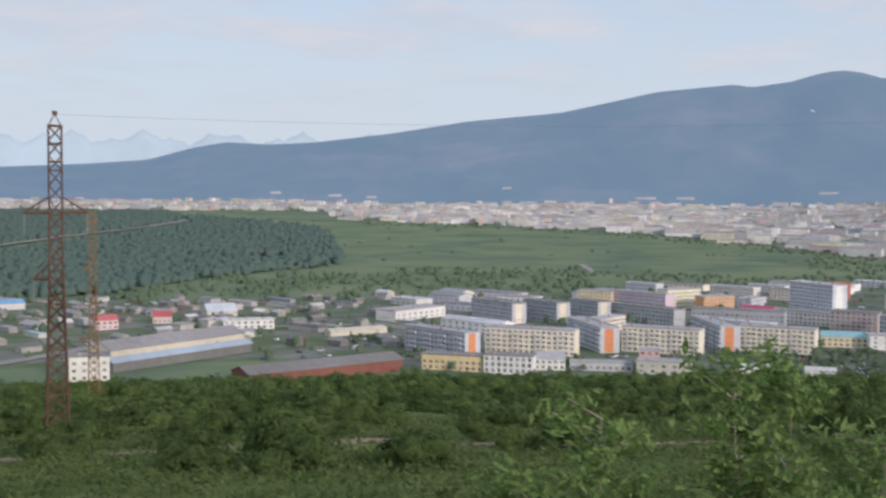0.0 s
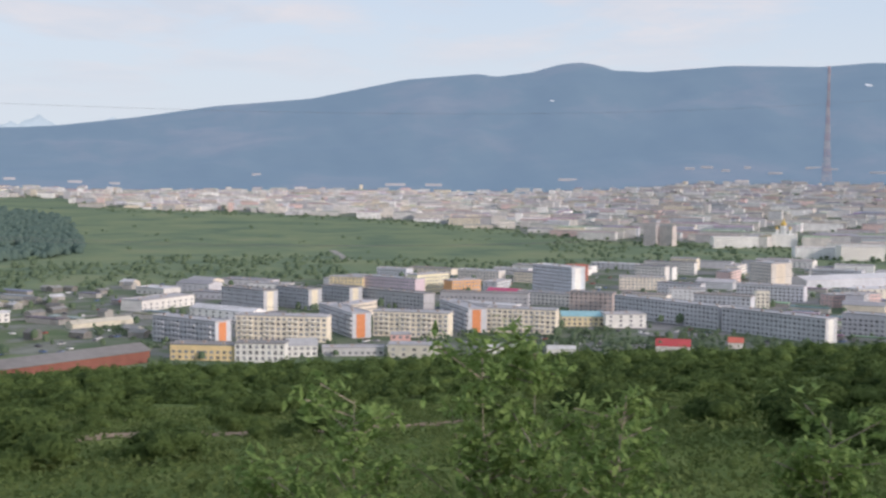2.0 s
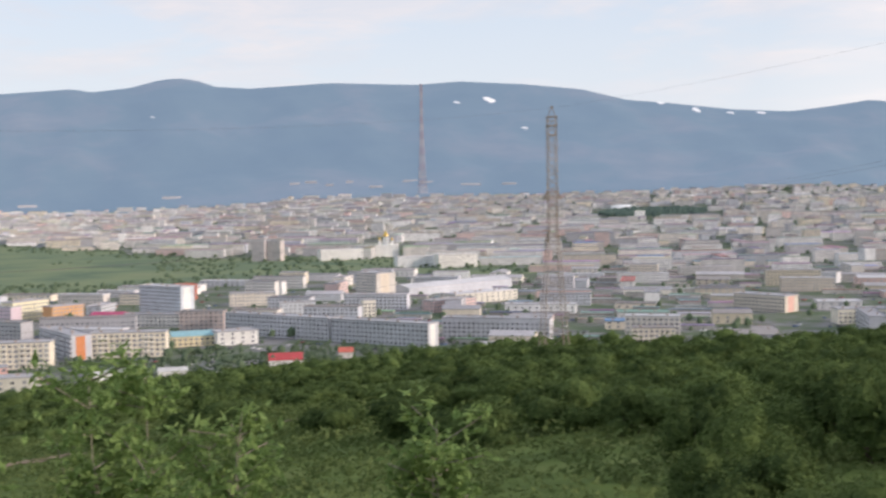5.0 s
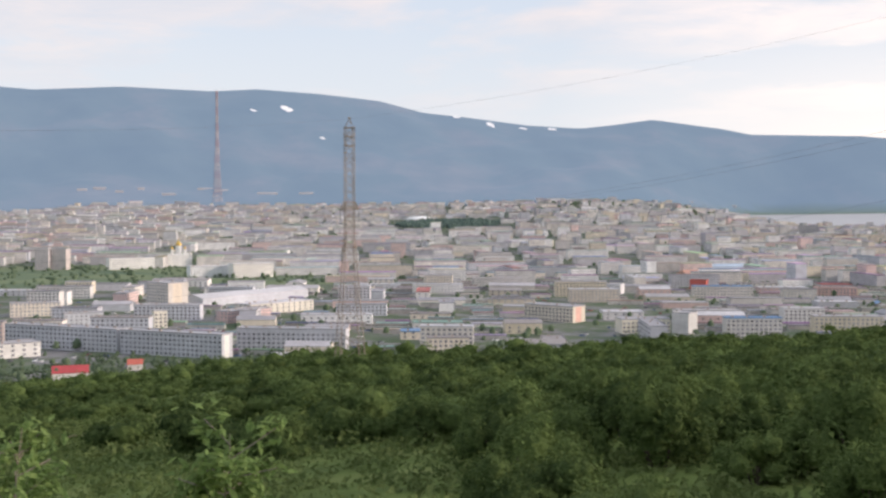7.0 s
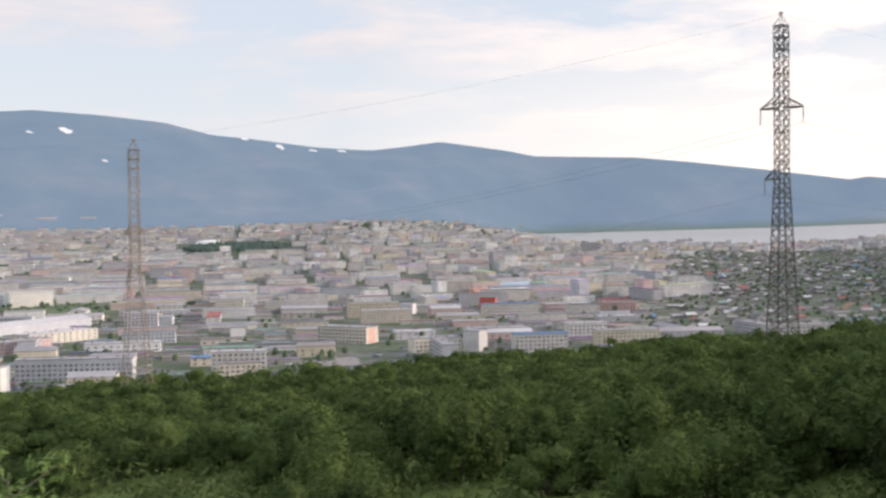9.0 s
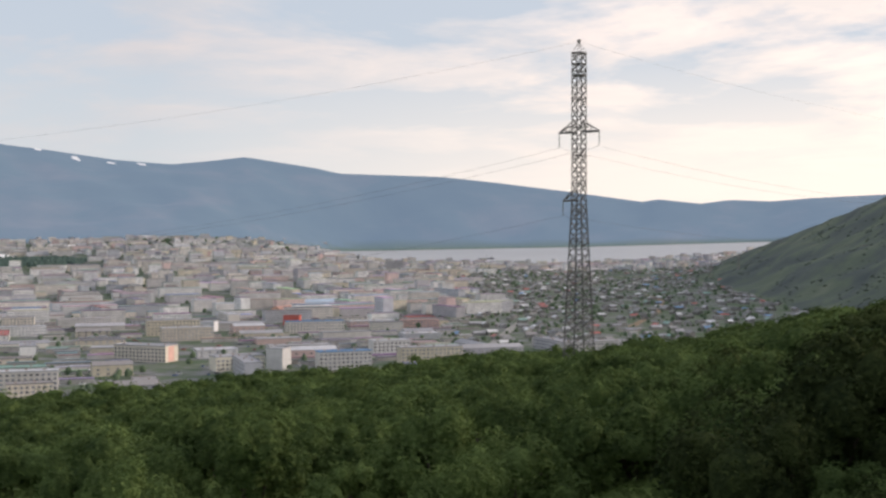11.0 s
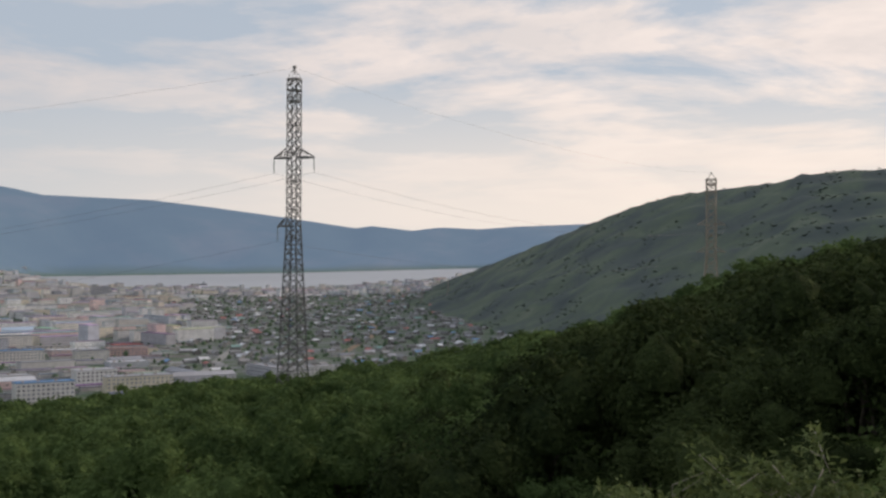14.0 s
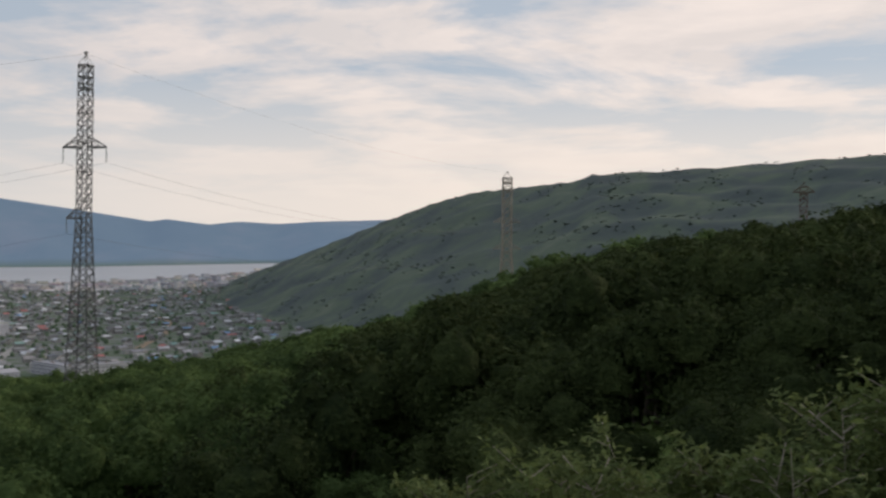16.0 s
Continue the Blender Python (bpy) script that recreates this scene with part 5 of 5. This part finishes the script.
ribbon("town_road", ((67.5, 1250), (68.8, 1500), (69.0, 1750), (68.2, 1900)), 8, M_DIRT, 0.6, "sandy street climbing between small houses", 2.0)
ribbon("town_road", ((36, 1345), (42, 1290), (50, 1180), (56, 1080), (60, 1010)), 14, M_ROAD, 0.6, "wide pale street through works yards", 1.0)


def snow_patch(az, slope, waz, hslope, seed):
    r = np.random.RandomState(seed)
    n = 9
    V = []
    for j in range(3):
        for i in range(n):
            t = i / (n - 1) * 2 - 1
            hh = hslope * (1 - t * t) ** 0.5 * r.uniform(0.6, 1.2) * (j - 1) - t * hslope * 0.7
            a = az + t * waz + r.uniform(-.03, .03)
            d = ground_at_slope(a, slope + hh, 3500, 4790)
            V.append((d * math.sin(radians(a)), d * math.cos(radians(a)), EYE[2] + float(land(a, d)[0]) + 3))
    F = [(j * n + i, j * n + i + 1, (j + 1) * n + i + 1, (j + 1) * n + i) for j in range(2) for i in range(n - 1)]
    me = bpy.data.meshes.new("snow_patch")
    me.from_pydata(V, [], F)
    me.materials.append(M_SNOW)
    tagged(new("snow_patch", me), "old white snow patch high on a mountain", "snow patch", "snow patches")


for k, (a, s, w, h) in enumerate(((30.56, 0.0785, 0.32, 0.0022), (28.95, 0.0768, 0.18, 0.0010), (32.3, 0.0535, 0.15, 0.0010), (40.6, 0.0655, 0.22, 0.0020), (38.9, 0.0722, 0.2, 0.0008),
                                 (43.6, 0.0615, 0.25, 0.0009), (42.2, 0.0622, 0.2, 0.0008), (14.2, 0.066, 0.1, 0.0006))):
    snow_patch(a, s, w, h, k)


def far_snowy_range():
    azs = np.linspace(-31, -4, 90)
    prof = 0.0425 + 0.004 * np.sin(azs * 1.7 + 0.6) + 0.0022 * np.sin(azs * 4.1) + 0.0012 * np.sin(azs * 9.7 + 1)
    V = []
    for d, k in ((4910, 0.0), (4925, 0.55), (4940, 0.85), (4952, 1.0), (4962, 0.9)):
        s = prof * k
        V.append(np.stack([d * np.sin(np.radians(azs)), d * np.cos(np.radians(azs)), EYE[2] + s * d], 1))
    V = np.stack(V, 1).reshape(-1, 3)
    n = 5
    i, j = np.meshgrid(np.arange(len(azs) - 1), np.arange(n - 1), indexing="ij")
    F = np.stack([i * n + j, (i + 1) * n + j, (i + 1) * n + j + 1, i * n + j + 1], -1).reshape(-1, 4)
    m = plain("hazed_snow_range", (0.10, 0.12, 0.14), 0.9, 0, 0.45, 0.006)
    # pale haze over this range is painted as emission
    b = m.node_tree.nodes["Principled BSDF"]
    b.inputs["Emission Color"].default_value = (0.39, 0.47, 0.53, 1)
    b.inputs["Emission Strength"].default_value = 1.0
    tagged(new("backdrop", mesh_of("backdrop", V, F, [m], None, True)), "snowy range on the horizon, pale blue with painted haze", "mountains", kind="structure")


far_snowy_range()


# ---- trees of the valley, the woods and the spur ----
def grow_valley():
    rng = np.random.RandomState(31)
    def put(name, az, d, protos, lo, hi, mat, label):
        if len(az):
            ob = joined_bushes(name, rng, az, d, protos, rng.uniform(lo, hi, len(az)), mat, label, 0.3)
            ob["category"] = "trees"
    # dark larch wood
    protos = [leaf_cloud(rng, 0, 8.5, 7.0, 1, 1, 1, 0, 0.10) for _ in range(6)]
    az, d = scatter_ok(rng, 19000, -30, -8.5, 1060, 2900)
    x, y = d * np.sin(np.radians(az)), d * np.cos(np.radians(az))
    edge = np.interp(d, (1060, 1500, 1800, 2300, 2560, 2900), (-20, -7.5, -9.0, -9.4, -14, -18)) + wobble(x, y, 200, 41) * 0.5
    road = np.interp(az, (-27, -24.5, -21.5, -17.6, -16), [ground_at_slope(q, r, 1500, 3200) for q, r in ((-27, -.053), (-24.5, -.048), (-21.5, -.0406), (-17.6, -.0324), (-16, -.0277))])
    keep = (az < edge) & (wobble(x, y, 350, 42) > -0.95) & ~((d > road - 190) & (d < road + 22) & (az < -15.7))
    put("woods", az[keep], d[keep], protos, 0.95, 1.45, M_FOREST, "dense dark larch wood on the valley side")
    # willow scrub by the river, and clumps in the field
    protos = [leaf_cloud(rng, 0, 6.0, 4.0, 1, 1, 1, 0, 0.14) for _ in range(6)]
    az, d = scatter_ok(rng, 15000, -30, 40, 1000, 2600)
    x, y = d * np.sin(np.radians(az)), d * np.cos(np.radians(az))
    zone = land(az, d)[1]
    band = (d < 1330 + 90 * wobble(x, y, 260, 43)) & (az < 16)
    rim = (d > lookup(TOWN_EDGE, az) - 130) & (az > -8)
    clump = wobble(x, y, 170, 44) > 0.62
    keep = (zone[:, 0] < 0.4) & (band & (wobble(x, y, 120, 45) > -0.45) | rim & (rng.rand(len(az)) < 0.5) | clump & (rng.rand(len(az)) < 0.16) | (az > 14) & (rng.rand(len(az)) < 0.45))
    put("scrub", az[keep], d[keep], protos, 0.6, 1.2, M_TOWNTREE, "green willow scrub along the valley floor")
    # trees between the houses
    az, d = scatter_ok(rng, 13000, -28, 77, 600, 3300)
    x, y = d * np.sin(np.radians(az)), d * np.cos(np.radians(az))
    zone = land(az, d)[1]
    keep = (zone[:, 0] > 0.5) & (wobble(x, y, 90, 46) + 0.9 * (az > 58) + 0.8 * (az < -6) > 0.0)
    keep |= (d < 700) & (d > 585) & (az > 8) & (az < 30)
    protos = [leaf_cloud(rng, 0, 4.8, 5.0, 1, 1, 1, 0, 0.14) for _ in range(6)]
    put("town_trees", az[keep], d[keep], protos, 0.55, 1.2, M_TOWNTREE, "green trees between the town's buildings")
    # a belt of trees between the slope and the blocks
    az, d = scatter_ok(rng, 2600, -8, 36, 590, 745)
    x, y = d * np.sin(np.radians(az)), d * np.cos(np.radians(az))
    free = np.array([is_free(p, q, 1.0) for p, q in zip(x, y)])
    keep = free & ((wobble(x, y, 60, 48) > -0.1) | (az > 14) & (d < 690)) & (land(az, d)[2] < 0.9)
    near = [leaf_cloud(rng, 26, 4.6, 4.4, 0.5, 2, 1, 0.4, 0.12) for _ in range(6)]
    put("belt_trees", az[keep], d[keep], near, 0.5, 1.15, M_TOWNTREE, "green belt of trees below the panel blocks")
    # the park by the sports hall
    az, d = scatter_ok(rng, 1500, 35.2, 41.6, PARK_D - 170, PARK_D + 170)
    keep = ((az - 38.5) / 2.6) ** 2 + ((d - PARK_D) / 125) ** 2 < 1
    put("park_trees", az[keep], d[keep], protos, 1.0, 1.7, M_FOREST, "dark trees of a town park")
    # the green top of the hill that the town climbs
    az, d = scatter_ok(rng, 1100, 43.5, 51.5, 3130, 3340)
    keep = (wobble(d * np.sin(np.radians(az)), d * np.cos(np.radians(az)), 110, 49) > -0.25) & (rng.rand(len(az)) < 0.6)
    put("hill_trees", az[keep], d[keep], protos, 0.9, 1.6, M_TOWNTREE, "green trees along the top of the town's hill")
    # thin scrub on the spur
    az, d = scatter_ok(rng, 22000, 70, 110, 850, 3000)
    sf = lookup(SPUR_FOOT, az)
    keep = (land(az, d)[1][:, 3] > 0.5) & (d < sf + 920)
    x, y = d * np.sin(np.radians(az)), d * np.cos(np.radians(az))
    keep &= (wobble(x, y, 220, 47) > 0.0) & (rng.rand(len(az)) < 0.45)
    protos = [leaf_cloud(rng, 0, 5.0, 1.3, 1, 1, 1, 0, 0.15) for _ in range(6)]
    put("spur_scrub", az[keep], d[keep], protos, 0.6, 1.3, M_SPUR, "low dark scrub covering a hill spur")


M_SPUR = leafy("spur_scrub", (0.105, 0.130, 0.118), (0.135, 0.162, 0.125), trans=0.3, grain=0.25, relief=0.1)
grow_valley()


# ---- heath and shrubs near the eye ----
def grow_near():
    rng = np.random.RandomState(51)
    protos = [leaf_cloud(rng, 24, 2.0, 0.42, 0.12, 3, 0, 0.7) for _ in range(6)]
    az, d = scatter_ok(rng, 27000, -30, 108, 11, 150)
    _, heath = cover(az, d)
    heath = np.maximum(heath, np.where((az > 26) & (d < 60) | (az > 60) & (d < 80), 1.0, 0.55 * (az > 30)))
    keep = rng.rand(len(az)) < heath * 0.75
    on_path = (np.abs(d - 79) < 4.5) & (az < 11) & (rng.rand(len(az)) < 0.85)
    keep &= ~on_path
    ob = joined_bushes("heath", rng, az[keep], d[keep], protos, rng.uniform(0.5, 1.7, keep.sum()), M_GRASS, "low green heath and grass tufts", 0.05)
    ob["category"] = "heath"
    # shrubs, each a thing with stems and a crown
    crowns, stems = [], []
    for k in range(14):
        w, h = rng.uniform(3.0, 4.2), rng.uniform(2.5, 3.3)
        v, f = leaf_cloud(rng, 3600, w, h, 0.07, 12, 1, 0.8, 0.1) if k < 6 else leaf_cloud(rng, 1600, w, h, 0.10, 10, 1, 0.7, 0.1)
        crowns.append([mesh_of("crown", v, f, [mat], None, True) for mat in (M_LEAF, M_ALDER_SHADED)])
        bm = bmesh.new()
        for q in range(7):
            a = rng.uniform(0, 6.28)
            bar(bm, (0.15 * math.cos(a), 0.15 * math.sin(a), -0.3), (w * 0.2 * math.cos(a), w * 0.2 * math.sin(a), h * 0.4), 0.03)
        me = bpy.data.meshes.new("trunk")
        bm.to_mesh(me)
        bm.free()
        me.materials.append(M_BARK)
        stems.append(me)
    az, d = scatter_ok(rng, 1250, -29, 110, 11, 64)
    c, _ = cover(az, d)
    keep = np.where(rng.rand(len(az)) < c * np.where(az > 70, 0.9, 0.42) * ((az > 40) | (d > 50)))[0]
    keep = keep[np.argsort(d[keep])][:300]
    for i in keep:
        k = rng.randint(6) if d[i] < 30 else rng.randint(6, 14)
        s = rng.uniform(0.65, 1.15) * (1.12 if az[i] > 76 else 1.0)
        if d[i] < 26:
            s *= 0.72
        if az[i] < 36:
            s *= 0.5
        ob = new("alder_shrub")
        ob.matrix_world = Matrix.Translation(spot(az[i], d[i], -0.1)) @ Matrix.Rotation(rng.uniform(0, 6.28), 4, "Z") @ Matrix.Diagonal((s, s, s * rng.uniform(0.8, 1.15), 1))
        # right-hand shrubs get the leaf colour that carries the shade
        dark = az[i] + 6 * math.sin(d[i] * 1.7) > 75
        tagged(ob, "dense dark green alder shrub on the hillside, shade in its colour" if dark else "light green alder shrub on the open hillside", "shrub", "hillside shrubs")
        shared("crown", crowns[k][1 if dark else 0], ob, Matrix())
        shared("trunk", stems[k], ob, Matrix())


grow_near()


def sapling(az, d, top, spread, stems_n, seed, leaf=0.052, mat=None, label="", name="birch_sapling", spray=(24, 40)):
    """A young tree: thin forked stems, twigs, and leaves in loose sprays with gaps between."""
    rng = np.random.RandomState(seed)
    foot = spot(az, d)
    h = EYE[2] + top * d - foot.z
    ob = new(name)
    ob.matrix_world = Matrix.Translation(foot)
    tagged(ob, label, "tree" if "birch" in name else "shrub", "young trees by the path")
    leaves = []
    for k in range(stems_n):
        bm = bmesh.new()
        a = rng.uniform(0, 6.283)
        lean = spread * rng.uniform(0.2, 1.0)
        hk = h * (1.0 if k == 0 else rng.uniform(0.62, 0.97))
        p = Vector((0, 0, -0.2))
        pts = [p]
        for j in range(1, 9):
            t = j / 8
            pts.append(Vector((math.cos(a) * lean * t ** 1.3, math.sin(a) * lean * t ** 1.3, hk * t)) + Vector(rng.normal(0, 0.03, 3)))
        rings = []
        for j, q in enumerate(pts):
            r = 0.011 * (1 - j / 9) + 0.002
            rings.append([bm.verts.new(q + Vector((r * math.cos(e * 1.2566), r * math.sin(e * 1.2566), 0))) for e in range(5)])
        for low, high in zip(rings, rings[1:]):
            for e in range(5):
                bm.faces.new((low[e], low[(e + 1) % 5], high[(e + 1) % 5], high[e]))
        twigs = []
        for j in range(30):
            t = rng.uniform(0.2, 1.0) ** 0.6
            k0 = min(int(t * 8), 7)
            q = pts[k0].lerp(pts[k0 + 1], t * 8 - k0)
            ang = rng.uniform(0, 6.283)
            ln = rng.uniform(0.2, 0.55) * (1.25 - t * 0.6)
            e = q + Vector((math.cos(ang) * ln, math.sin(ang) * ln, ln * rng.uniform(0.1, 0.8)))
            if "birch" in name:
                twigs.append((q, e))
            else:
                bar(bm, q, e, 0.004)
            m = rng.randint(*spray)
            f = rng.uniform(0.45, 1.12, m)[:, None]
            c = np.array(q)[None] * (1 - f) + np.array(e)[None] * f + rng.normal(0, 0.06, (m, 3))
            leaves.append(c)
        stem = part("stem", bm, M_BIRCH, ob)
        for q, e in twigs:
            bm = bmesh.new()
            bar(bm, q, e, 0.004)
            part("twig", bm, M_BIRCH, stem)
    c = np.concatenate(leaves)
    m = len(c)
    nrm = rng.normal(0, 0.6, (m, 3)) + (0, 0, 0.9)
    nrm /= np.linalg.norm(nrm, axis=1)[:, None]
    u = np.cross(nrm, rng.normal(0, 1, (m, 3)))
    u /= np.linalg.norm(u, axis=1)[:, None]
    w = np.cross(nrm, u)
    s = leaf * rng.uniform(0.6, 1.25, m)[:, None]
    v = np.stack([c - u * s, c + w * s * 0.45 + nrm * s * 0.15, c + u * s * 1.35, c - w * s * 0.45 + nrm * s * 0.15], 1)
    me = mesh_of("leaves", v.reshape(-1, 3), np.arange(m * 4).reshape(-1, 4), [mat or M_LEAF_NEAR])
    lv = new("leaves", me)
    lv.parent = ob
    lv["kind"] = "stuff"


BIRCH = "young green birch with loose sprays of leaves"
sapling(15.6, 8.4, -0.139, 0.42, 4, 1, label=BIRCH)
sapling(11.6, 8.0, -0.150, 0.35, 4, 2, label=BIRCH)
sapling(6.3, 7.6, -0.187, 0.35, 3, 3, label=BIRCH)
sapling(26.6, 7.8, -0.203, 0.35, 3, 4, label=BIRCH)
sapling(18.3, 7.2, -0.235, 0.4, 3, 5, label=BIRCH)
sapling(0.5, 7.0, -0.262, 0.35, 3, 6, label=BIRCH)
WILLOW = "grey-green willow shrub with pale leaf undersides"
for k, (a, d, top) in enumerate(((84.5, 9.0, -0.172), (88.5, 9.5, -0.178), (93.5, 9.0, -0.160), (97.5, 8.6, -0.150), (101.5, 8.2, -0.125), (104.5, 9.2, -0.085))):
    sapling(a, d, top, 0.75, 9, 20 + k, 0.04, M_WILLOW, WILLOW, "willow_shrub", (30, 50))
